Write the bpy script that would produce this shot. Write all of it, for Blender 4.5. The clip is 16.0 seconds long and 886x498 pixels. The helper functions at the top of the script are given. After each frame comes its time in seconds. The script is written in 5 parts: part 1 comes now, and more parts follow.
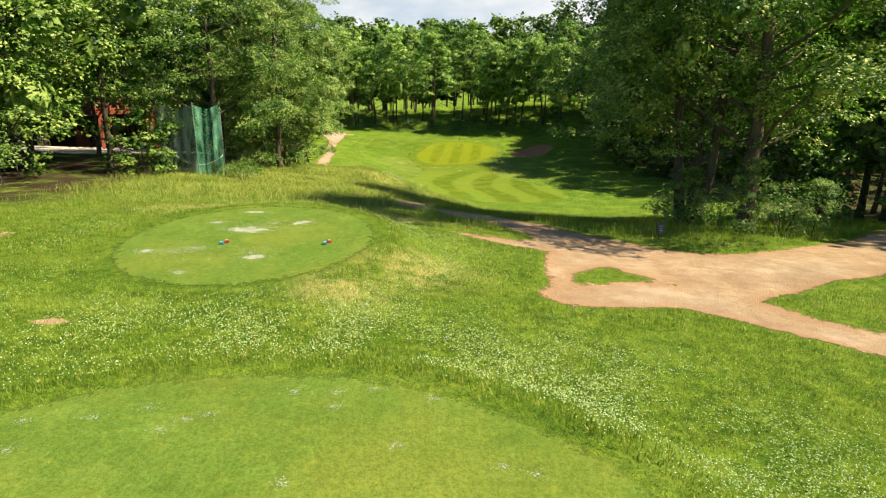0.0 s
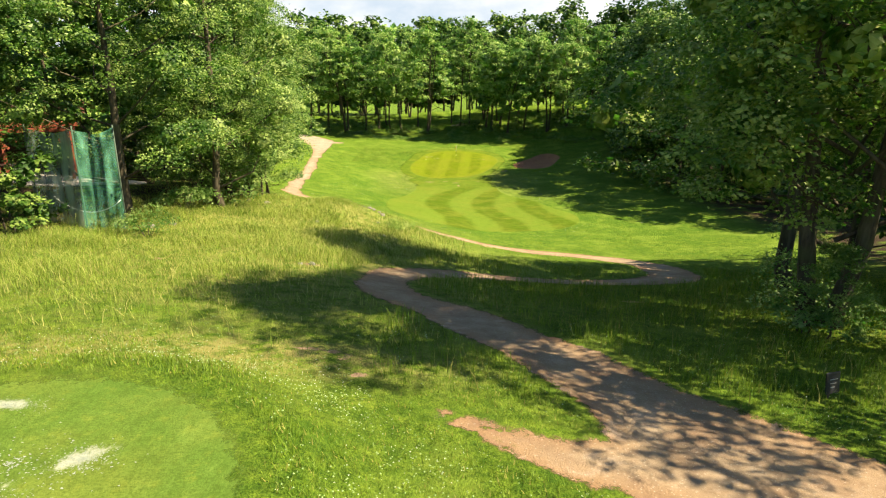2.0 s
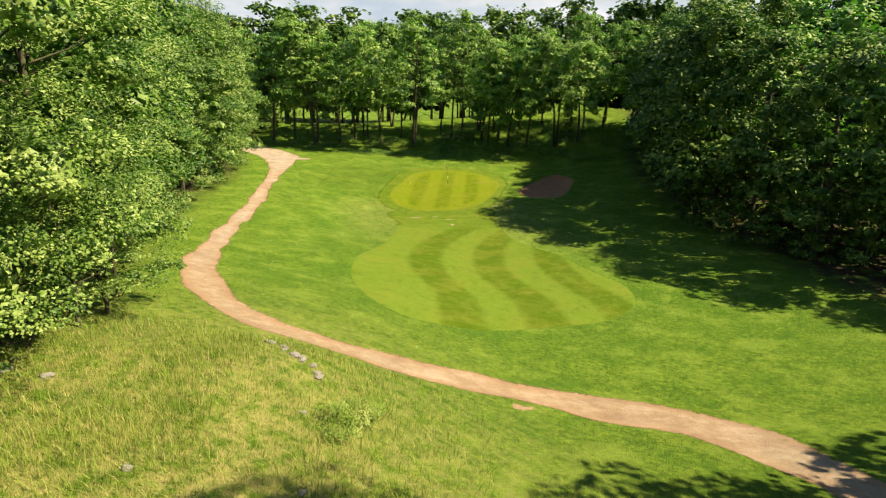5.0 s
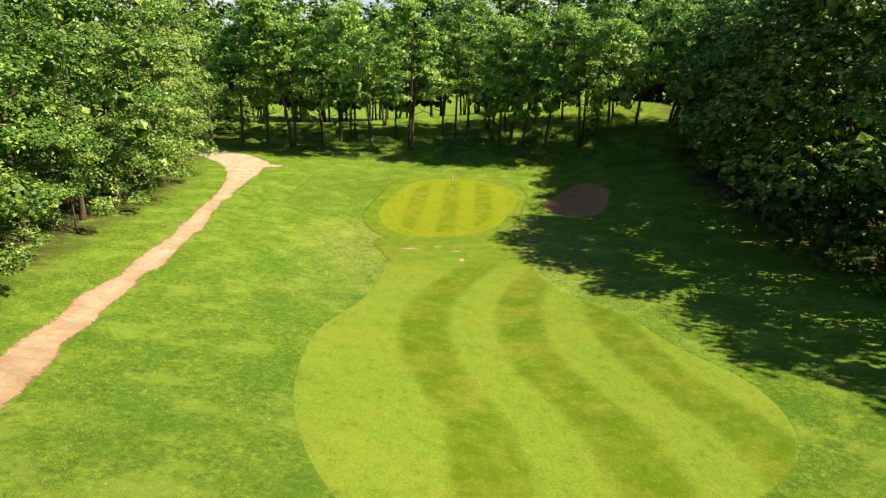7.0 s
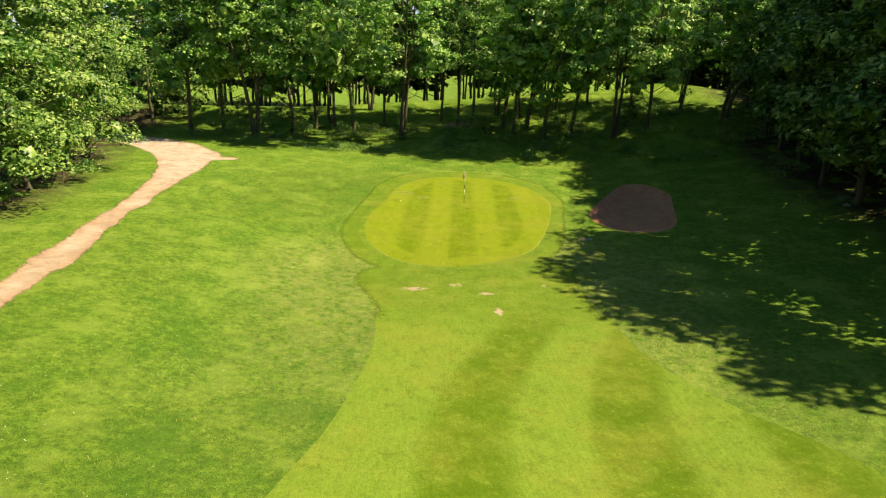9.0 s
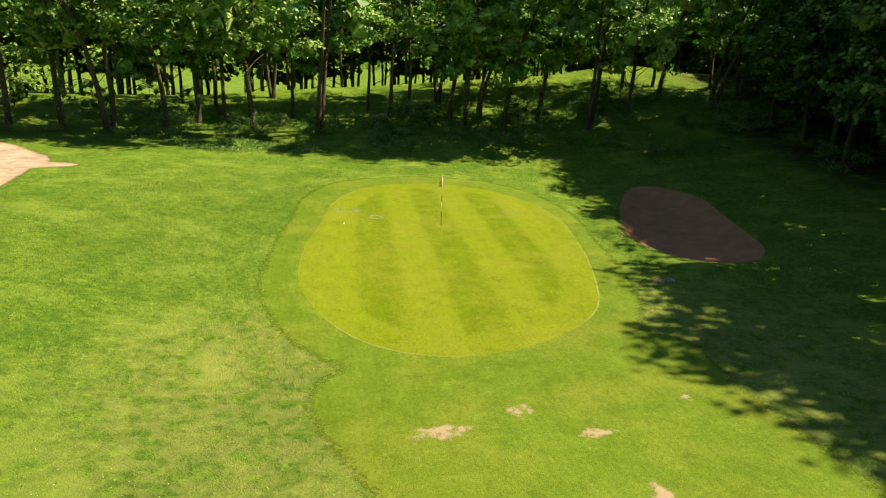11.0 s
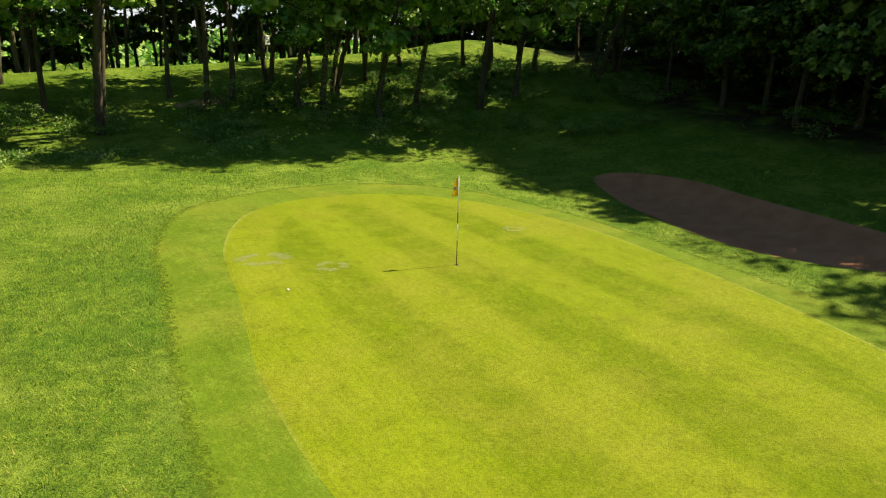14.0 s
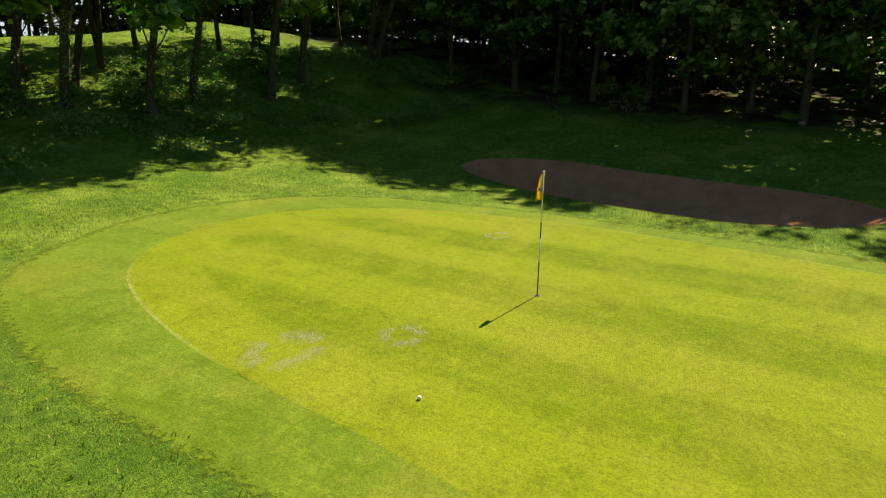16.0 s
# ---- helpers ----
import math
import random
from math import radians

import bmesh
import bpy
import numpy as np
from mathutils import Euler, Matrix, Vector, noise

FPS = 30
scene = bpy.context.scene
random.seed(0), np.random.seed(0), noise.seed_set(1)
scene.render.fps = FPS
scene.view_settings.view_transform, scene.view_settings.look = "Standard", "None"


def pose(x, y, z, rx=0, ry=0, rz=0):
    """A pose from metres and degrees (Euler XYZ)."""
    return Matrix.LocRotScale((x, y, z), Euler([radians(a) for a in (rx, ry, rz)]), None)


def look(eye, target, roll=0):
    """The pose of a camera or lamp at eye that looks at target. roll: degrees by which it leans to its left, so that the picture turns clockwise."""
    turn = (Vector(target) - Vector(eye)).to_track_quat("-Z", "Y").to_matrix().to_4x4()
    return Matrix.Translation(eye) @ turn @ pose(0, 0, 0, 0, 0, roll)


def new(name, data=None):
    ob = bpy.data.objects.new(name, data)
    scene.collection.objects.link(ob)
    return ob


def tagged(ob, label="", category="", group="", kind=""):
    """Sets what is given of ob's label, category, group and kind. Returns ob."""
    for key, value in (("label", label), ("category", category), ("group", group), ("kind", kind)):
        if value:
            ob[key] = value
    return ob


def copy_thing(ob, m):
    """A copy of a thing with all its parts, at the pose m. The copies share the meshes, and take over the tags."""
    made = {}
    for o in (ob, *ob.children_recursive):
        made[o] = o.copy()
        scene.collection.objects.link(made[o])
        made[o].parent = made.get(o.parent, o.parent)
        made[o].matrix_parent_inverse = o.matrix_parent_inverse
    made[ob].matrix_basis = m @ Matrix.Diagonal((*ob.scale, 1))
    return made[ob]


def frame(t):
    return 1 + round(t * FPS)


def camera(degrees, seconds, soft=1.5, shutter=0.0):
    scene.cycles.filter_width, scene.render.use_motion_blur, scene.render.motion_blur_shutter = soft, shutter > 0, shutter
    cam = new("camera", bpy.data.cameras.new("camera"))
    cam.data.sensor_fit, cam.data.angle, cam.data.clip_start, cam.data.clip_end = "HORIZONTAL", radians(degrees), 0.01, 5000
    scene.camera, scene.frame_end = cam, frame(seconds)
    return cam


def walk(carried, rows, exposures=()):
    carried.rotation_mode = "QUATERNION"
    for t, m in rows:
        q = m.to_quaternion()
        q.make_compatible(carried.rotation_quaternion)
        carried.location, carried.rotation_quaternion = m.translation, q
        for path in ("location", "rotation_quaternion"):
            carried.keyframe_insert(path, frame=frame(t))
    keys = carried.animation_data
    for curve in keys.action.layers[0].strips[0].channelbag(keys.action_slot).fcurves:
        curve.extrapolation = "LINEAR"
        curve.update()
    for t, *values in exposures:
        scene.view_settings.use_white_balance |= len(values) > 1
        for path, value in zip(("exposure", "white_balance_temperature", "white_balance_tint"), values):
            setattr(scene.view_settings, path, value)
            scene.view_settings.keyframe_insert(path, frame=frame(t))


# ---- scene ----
cam = camera(70.8, 16.0, soft=1.2)
PATH = [
    (0, (1.209, 4.995, 8.328), (1.173, 6.905, 7.735), 0.5),
    (0.5, (1.167, 6.93, 8.341), (1.131, 8.84, 7.749), 0.5),
    (1, (1.189, 9.126, 8.347), (1.156, 11.036, 7.754), 0.5),
    (1.5, (1.243, 11.604, 8.383), (1.209, 13.514, 7.791), 0.5),
    (2, (1.285, 14.253, 8.394), (1.254, 16.163, 7.802), 0.4),
    (2.5, (1.247, 16.996, 8.424), (1.222, 18.906, 7.83), 0.6),
    (3, (1.104, 19.835, 8.428), (1.09, 21.745, 7.834), 0.9),
    (3.5, (0.981, 22.736, 8.336), (0.975, 24.646, 7.743), 0.7),
    (4, (0.846, 25.592, 8.327), (0.85, 27.502, 7.734), 0.8),
    (4.5, (0.669, 28.577, 8.251), (0.682, 30.488, 7.661), 0.9),
    (5, (0.532, 31.598, 8.229), (0.552, 33.509, 7.639), 1.3),
    (5.2, (0.453, 32.89, 8.191), (0.476, 34.801, 7.602), 1.5),
    (7.3, (0.235, 48.851, 6.319), (0.256, 50.76, 5.723), 0.7),
    (7.5, (0.169, 50.246, 6.152), (0.193, 52.152, 5.549), 0.7),
    (8, (0.008, 53.623, 5.331), (0.035, 55.528, 4.723), 0.9),
    (8.2, (-0.129, 55.023, 5.083), (-0.099, 56.926, 4.469), 1.0),
    (10.3, (-3.333, 71.63, 2.373), (-3.076, 73.52, 1.774), 1.8),
    (10.5, (-3.516, 72.904, 2.163), (-3.218, 74.788, 1.562), 1.8),
    (11, (-3.875, 75.707, 1.457), (-3.47, 77.573, 0.861), 1.9),
    (11.5, (-4.323, 78.242, 0.895), (-3.814, 80.083, 0.302), 1.9),
    (12, (-4.71, 80.867, 0.417), (-4.102, 82.68, -0.169), 1.9),
    (12.5, (-5.2, 83.354, 0.036), (-4.495, 85.133, -0.546), 1.8),
    (13, (-5.744, 85.685, -0.367), (-4.922, 87.415, -0.942), 1.7),
    (13.5, (-6.279, 87.911, -0.755), (-5.321, 89.572, -1.325), 1.5),
    (14, (-6.837, 89.966, -1.053), (-5.741, 91.54, -1.62), 1.2),
    (14.5, (-7.408, 92.017, -1.295), (-6.159, 93.473, -1.863), 1.0),
    (15, (-7.821, 94.143, -1.559), (-6.405, 95.436, -2.127), 0.8),
    (15.5, (-8.082, 96.325, -1.774), (-6.504, 97.415, -2.339), 0.6),
    (16, (-8.199, 98.534, -1.88), (-6.474, 99.376, -2.443), 0.5),
]
walk(cam, [(t, look(eye, target, roll)) for t, eye, target, roll in PATH],
     exposures=[(0.0, 1.55), (1.5, 1.68), (3.0, 1.80), (4.0, 1.62), (5.0, 1.40), (7.3, 1.62), (8.2, 1.60), (11.0, 1.52), (16.0, 1.46)])

# ---- world, sun, exposure ----
SUN_DIR = Vector((0.985, -0.15, 0.0)).normalized()   # towards the sun, over the ground
SUN_ELEV = radians(48)
world = bpy.data.worlds.new("world")
scene.world = world
world.use_nodes = True
wn = world.node_tree.nodes
sky = wn.new("ShaderNodeTexSky")
sky.sky_type = "NISHITA"
sky.sun_disc = False
sky.sun_elevation = SUN_ELEV
sky.dust_density = 0.3
sky.ozone_density = 2.5
sky.sun_rotation = math.atan2(SUN_DIR.x, SUN_DIR.y)
world.node_tree.links.new(sky.outputs[0], wn["Background"].inputs[0])
wn["Background"].inputs[1].default_value = 0.060
sun_data = bpy.data.lights.new("sun", "SUN")
sun_data.energy = 5.0
sun_data.angle = radians(0.6)
sun_data.color = (1.0, 0.83, 0.58)
sun = new("sun", sun_data)
toward = Vector((SUN_DIR.x * math.cos(SUN_ELEV), SUN_DIR.y * math.cos(SUN_ELEV), math.sin(SUN_ELEV)))
sun.matrix_world = look(toward * 80, (0, 0, 0))

# ---- helpers of this scene ----


def smooth(a, b, v):
    u = np.clip((v - a) / (b - a), 0, 1)
    return u * u * (3 - 2 * u)


def lattice(n, seed):
    return np.random.default_rng(seed).random((n, n))


LAT = [lattice(64, 11 + k) for k in range(4)]


def vnoise(x, y, size, k=0):
    """Smooth value noise from 0 to 1, features of that size in metres."""
    u, v = np.asarray(x, float) / size + 17.3 * k, np.asarray(y, float) / size + 5.1 * k
    i, j = np.floor(u).astype(int), np.floor(v).astype(int)
    f, g = u - i, v - j
    f, g = f * f * (3 - 2 * f), g * g * (3 - 2 * g)
    L = LAT[k % 4]
    a, b = L[i % 64, j % 64], L[(i + 1) % 64, j % 64]
    c, d = L[i % 64, (j + 1) % 64], L[(i + 1) % 64, (j + 1) % 64]
    return (a * (1 - f) + b * f) * (1 - g) + (c * (1 - f) + d * f) * g


def mesh_from(name, verts, faces, mats=(), smooth_shade=False):
    me = bpy.data.meshes.new(name)
    me.from_pydata([tuple(v) for v in verts], [], [tuple(f) for f in faces])
    for m in mats:
        me.materials.append(m)
    if smooth_shade:
        me.polygons.foreach_set("use_smooth", [True] * len(me.polygons))
    me.update()
    return me


def fast_mesh(name, verts, polys, n, mat, smooth_shade=False):
    """verts (k,3), polys (m,n): one mesh of n-sided faces."""
    me = bpy.data.meshes.new(name)
    verts, polys = np.ascontiguousarray(verts, np.float32), np.ascontiguousarray(polys, np.int32)
    me.vertices.add(len(verts))
    me.vertices.foreach_set("co", verts.ravel())
    me.loops.add(polys.size)
    me.loops.foreach_set("vertex_index", polys.ravel())
    me.polygons.add(len(polys))
    me.polygons.foreach_set("loop_start", np.arange(0, polys.size, n, dtype=np.int32))
    me.polygons.foreach_set("loop_total", np.full(len(polys), n, np.int32))
    me.polygons.foreach_set("use_smooth", np.full(len(polys), smooth_shade))
    me.materials.append(mat)
    me.update(calc_edges=True)
    return me


def part(name, bm, material, parent, label=""):
    me = bpy.data.meshes.new(name)
    bm.to_mesh(me)
    bm.free()
    me.materials.append(material)
    ob = new(name, me)
    ob.parent = parent
    return tagged(ob, label)


def part_mesh(name, me, parent, label=""):
    ob = new(name, me)
    ob.parent = parent
    return tagged(ob, label)


def thing(name, m, label, category, group="", kind=""):
    ob = new(name)
    ob.empty_display_size = 0.1
    ob.matrix_world = m
    return tagged(ob, label, category, group, kind)


def add_box(bm, size, m, bevel=0.0):
    r = bmesh.ops.create_cube(bm, size=1.0, matrix=m @ Matrix.Diagonal((*size, 1)))
    if bevel:
        edges = list({e for v in r["verts"] for e in v.link_edges})
        bmesh.ops.bevel(bm, geom=edges, offset=bevel, segments=2, affect="EDGES", profile=0.6)
    return bm


def add_tube(bm, points, radii, sides=8, caps=True):
    """A tapered tube along points."""
    rings = []
    pts = [Vector(p) for p in points]
    for i, p in enumerate(pts):
        d = (pts[min(i + 1, len(pts) - 1)] - pts[max(i - 1, 0)]).normalized()
        side = d.cross(Vector((0.31, 0.87, 0.13))).normalized()
        up = d.cross(side)
        rings.append([bm.verts.new(p + (side * math.cos(a) + up * math.sin(a)) * radii[i])
                      for a in (2 * math.pi * k / sides for k in range(sides))])
    for a, b in zip(rings, rings[1:]):
        for k in range(sides):
            f = bm.faces.new((a[k], a[(k + 1) % sides], b[(k + 1) % sides], b[k]))
            f.smooth = True
    if caps:
        bm.faces.new(rings[0][::-1])
        bm.faces.new(rings[-1])
    return bm


# ---- materials ----
def material(name):
    m = bpy.data.materials.new(name)
    m.use_nodes = True
    nt = m.node_tree
    return m, nt, nt.nodes["Principled BSDF"]


def n_noise(nt, scale, detail=4, rough=0.55, vector=None, stretch=None):
    n = nt.nodes.new("ShaderNodeTexNoise")
    n.inputs["Scale"].default_value, n.inputs["Detail"].default_value, n.inputs["Roughness"].default_value = scale, detail, rough
    if vector is None:
        vector = nt.nodes.new("ShaderNodeNewGeometry").outputs["Position"]
    if stretch:
        mp = nt.nodes.new("ShaderNodeMapping")
        mp.inputs["Scale"].default_value = stretch
        nt.links.new(vector, mp.inputs["Vector"])
        vector = mp.outputs[0]
    nt.links.new(vector, n.inputs["Vector"])
    return n.outputs["Fac"]


def n_ramp(nt, fac, *stops):
    r = nt.nodes.new("ShaderNodeValToRGB")
    el = r.color_ramp.elements
    while len(el) < len(stops):
        el.new(0.5)
    for e, (p, c) in zip(el, stops):
        e.position = p
        e.color = (*c, 1) if len(c) == 3 else c
    nt.links.new(fac, r.inputs[0])
    return r.outputs[0]


def n_mix(nt, fac, a, b, mode="MIX"):
    m = nt.nodes.new("ShaderNodeMix")
    m.data_type, m.blend_type = "RGBA", mode
    for sock, v in ((m.inputs[0], fac), (m.inputs[6], a), (m.inputs[7], b)):
        if isinstance(v, (int, float)):
            sock.default_value = v
        elif isinstance(v, tuple):
            sock.default_value = (*v, 1)
        else:
            nt.links.new(v, sock)
    return m.outputs[2]


def n_math(nt, op, a, b=0.0, clamp=False):
    m = nt.nodes.new("ShaderNodeMath")
    m.operation, m.use_clamp = op, clamp
    for sock, v in zip(m.inputs, (a, b)):
        if isinstance(v, (int, float)):
            sock.default_value = v
        else:
            nt.links.new(v, sock)
    return m.outputs[0]


def n_step(nt, v, lo, hi):
    m = nt.nodes.new("ShaderNodeMapRange")
    m.interpolation_type = "SMOOTHSTEP"
    m.inputs["From Min"].default_value, m.inputs["From Max"].default_value = lo, hi
    nt.links.new(v, m.inputs["Value"])
    return m.outputs[0]


def n_attr(nt, name):
    a = nt.nodes.new("ShaderNodeAttribute")
    a.attribute_name = name
    return a.outputs["Fac"]


def n_bump(nt, height, bsdf, strength=0.5, distance=0.05):
    b = nt.nodes.new("ShaderNodeBump")
    b.inputs["Strength"].default_value, b.inputs["Distance"].default_value = strength, distance
    nt.links.new(height, b.inputs["Height"])
    nt.links.new(b.outputs[0], bsdf.inputs["Normal"])


def dull(bsdf, rough=0.9, spec=0.2):
    bsdf.inputs["Roughness"].default_value = rough
    bsdf.inputs["Specular IOR Level"].default_value = spec


def thin_border(nt, bsdf, fade, scale, amount):
    """Let a thin layer break up into tufts towards its border."""
    thin = n_math(nt, "ADD", fade, n_math(nt, "MULTIPLY", n_math(nt, "SUBTRACT", n_noise(nt, scale, 7, 0.78), 0.5), amount))
    mx = nt.nodes.new("ShaderNodeMixShader")
    nt.links.new(n_step(nt, thin, 0.30, 0.62), mx.inputs[0])
    nt.links.new(nt.nodes.new("ShaderNodeBsdfTransparent").outputs[0], mx.inputs[1])
    nt.links.new(bsdf.outputs[0], mx.inputs[2])
    nt.links.new(mx.outputs[0], nt.nodes["Material Output"].inputs[0])


def rough_grass_material():
    m, nt, b = material("rough_grass")
    big, mid, fine, tuft = n_noise(nt, 0.16, 3), n_noise(nt, 1.3, 4), n_noise(nt, 30, 4, 0.75), n_noise(nt, 7, 4, 0.7)
    col = n_ramp(nt, mid, (0.3, (0.06153, 0.1289, 0.008892)), (0.52, (0.1037, 0.1853, 0.01368)), (0.75, (0.1605, 0.2336, 0.02599)))
    col = n_mix(nt, n_step(nt, big, 0.42, 0.66), col, n_ramp(nt, mid, (0.35, (0.06554, 0.149, 0.008208)), (0.7, (0.1204, 0.211, 0.01642))))
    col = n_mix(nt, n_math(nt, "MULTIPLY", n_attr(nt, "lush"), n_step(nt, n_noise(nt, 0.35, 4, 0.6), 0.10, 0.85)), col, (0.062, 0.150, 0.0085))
    col = n_mix(nt, n_step(nt, tuft, 0.34, 0.60), n_mix(nt, 0.50, col, (0.02006, 0.04834, 0.002736), "MIX"), col)
    col = n_mix(nt, n_step(nt, fine, 0.38, 0.58), n_mix(nt, 0.48, col, (0.01338, 0.03625, 0.002736), "MIX"), n_mix(nt, 0.18, col, (0.2541, 0.3222, 0.0405)))
    mott = n_noise(nt, 4.2, 6, 0.74)
    calm = n_math(nt, "SUBTRACT", 1.0, n_math(nt, "MULTIPLY", n_attr(nt, "calm"), 0.15))
    col = n_mix(nt, n_math(nt, "MULTIPLY", n_step(nt, mott, 0.51, 0.38), n_math(nt, "MULTIPLY", calm, 0.62)), col, (0.0308, 0.0795, 0.0054))
    col = n_mix(nt, n_math(nt, "MULTIPLY", n_step(nt, mott, 0.53, 0.66), n_math(nt, "MULTIPLY", calm, 0.55)), col, (0.2068, 0.2862, 0.027))
    wide = n_noise(nt, 0.5, 4, 0.6)
    col = n_mix(nt, n_math(nt, "MULTIPLY", n_step(nt, wide, 0.50, 0.66), 0.42), col, (0.190, 0.262, 0.036))
    col = n_mix(nt, n_math(nt, "MULTIPLY", n_step(nt, wide, 0.48, 0.33), 0.46), col, (0.04048, 0.106, 0.0072))
    straw = n_math(nt, "MULTIPLY", n_attr(nt, "straw"), n_step(nt, n_noise(nt, 2.4, 5, 0.65), 0.34, 0.62))
    col = n_mix(nt, straw, col, (0.305, 0.276, 0.092))
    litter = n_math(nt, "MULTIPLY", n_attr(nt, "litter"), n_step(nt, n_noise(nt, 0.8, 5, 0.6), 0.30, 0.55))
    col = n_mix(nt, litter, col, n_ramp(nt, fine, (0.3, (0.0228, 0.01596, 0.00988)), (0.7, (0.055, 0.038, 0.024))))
    bare_v = n_math(nt, "ADD", n_attr(nt, "bare"), n_math(nt, "MULTIPLY", n_math(nt, "SUBTRACT", n_noise(nt, 3.2, 5, 0.7), 0.5), 1.1))
    bare = n_step(nt, bare_v, 0.48, 0.66)
    col = n_mix(nt, bare, col, n_ramp(nt, fine, (0.3, (0.2736, 0.1672, 0.0912)), (0.7, (0.4256, 0.304, 0.1976))))
    nt.links.new(col, b.inputs["Base Color"])
    dull(b, 0.95, 0.08)
    n_bump(nt, n_math(nt, "ADD", fine, n_math(nt, "MULTIPLY", mid, 1.5)), b, 0.9, 0.065)
    return m


def mown_material(name, dark, light, worn, worn_amount, tufted=0.0):
    """Closely mown turf: lay stripes by the 'stripe' phase, a perimeter pass by 'edge', worn spots by 'bare'."""
    m, nt, b = material(name)
    mid, fine, big = n_noise(nt, 0.9, 4, 0.6), n_noise(nt, 34, 4, 0.7), n_noise(nt, 0.22, 3)
    ph = n_math(nt, "ADD", n_attr(nt, "stripe"), n_math(nt, "MULTIPLY", n_math(nt, "SUBTRACT", n_noise(nt, 0.7, 3), 0.5), 0.16))
    tri = n_math(nt, "ABSOLUTE", n_math(nt, "SUBTRACT", n_math(nt, "FRACT", n_math(nt, "MULTIPLY", ph, 0.5)), 0.5))
    s = n_step(nt, tri, 0.17, 0.33)
    s = n_math(nt, "MULTIPLY", s, n_step(nt, big, 0.0, 0.40))
    plain = n_attr(nt, "plain")
    s = n_math(nt, "ADD", n_math(nt, "MULTIPLY", s, n_math(nt, "SUBTRACT", 1.0, plain)), n_math(nt, "MULTIPLY", plain, n_attr(nt, "tone")))
    ring = n_step(nt, n_attr(nt, "edge"), -1.35, -1.15)
    s = n_math(nt, "MAXIMUM", s, n_math(nt, "MULTIPLY", ring, 0.75))
    col = n_mix(nt, s, dark, light)
    rim = n_math(nt, "MULTIPLY", n_step(nt, n_attr(nt, "edge"), -0.07, -0.04), n_step(nt, n_noise(nt, 0.10, 2), 0.45, 0.58))
    col = n_mix(nt, n_math(nt, "MULTIPLY", rim, 0.28), col, (0.342, 0.342, 0.1672))
    col = n_mix(nt, n_step(nt, mid, 0.35, 0.75), col, n_mix(nt, 0.45, col, light), "MIX")
    streak = n_noise(nt, 1.6, 6, 0.72)
    col = n_mix(nt, n_math(nt, "MULTIPLY", n_step(nt, streak, 0.48, 0.34), 0.30), col, tuple(0.5 * c for c in dark))
    col = n_mix(nt, n_math(nt, "MULTIPLY", n_step(nt, streak, 0.53, 0.68), 0.30), col, tuple(1.35 * c for c in light))
    lines = n_noise(nt, 16.0, 3, 0.6, stretch=(1.0, 0.06, 1.0))
    col = n_mix(nt, n_math(nt, "MULTIPLY", n_step(nt, lines, 0.56, 0.40), 0.14), col, tuple(0.6 * c for c in dark))
    speck = n_noise(nt, 5.0, 5, 0.75)
    col = n_mix(nt, n_math(nt, "MULTIPLY", n_step(nt, speck, 0.50, 0.74), 0.30), col, (0.2508, 0.2736, 0.035))
    col = n_mix(nt, n_step(nt, n_noise(nt, 0.45, 4, 0.6), 0.40, 0.70), col, n_mix(nt, 0.25, col, (0.228, 0.2052, 0.0304)))
    col = n_mix(nt, n_step(nt, n_noise(nt, 11, 4, 0.7), 0.35, 0.6), n_mix(nt, 0.22, col, (0.0228, 0.0456, 0.00228)), col)
    col = n_mix(nt, n_step(nt, fine, 0.35, 0.6), n_mix(nt, 0.38, col, (0.0228, 0.0456, 0.00228)), col)
    bare_v = n_math(nt, "ADD", n_attr(nt, "bare"), n_math(nt, "MULTIPLY", n_math(nt, "SUBTRACT", n_noise(nt, 4.5, 6, 0.75), 0.5), worn_amount))
    col = n_mix(nt, n_step(nt, bare_v, 0.50, 0.74), col, worn)
    nt.links.new(col, b.inputs["Base Color"])
    dull(b, 0.95, 0.06)
    n_bump(nt, fine, b, 0.7, 0.02)
    if tufted:
        thin_border(nt, b, n_attr(nt, "fade"), tufted, 1.6)
    return m


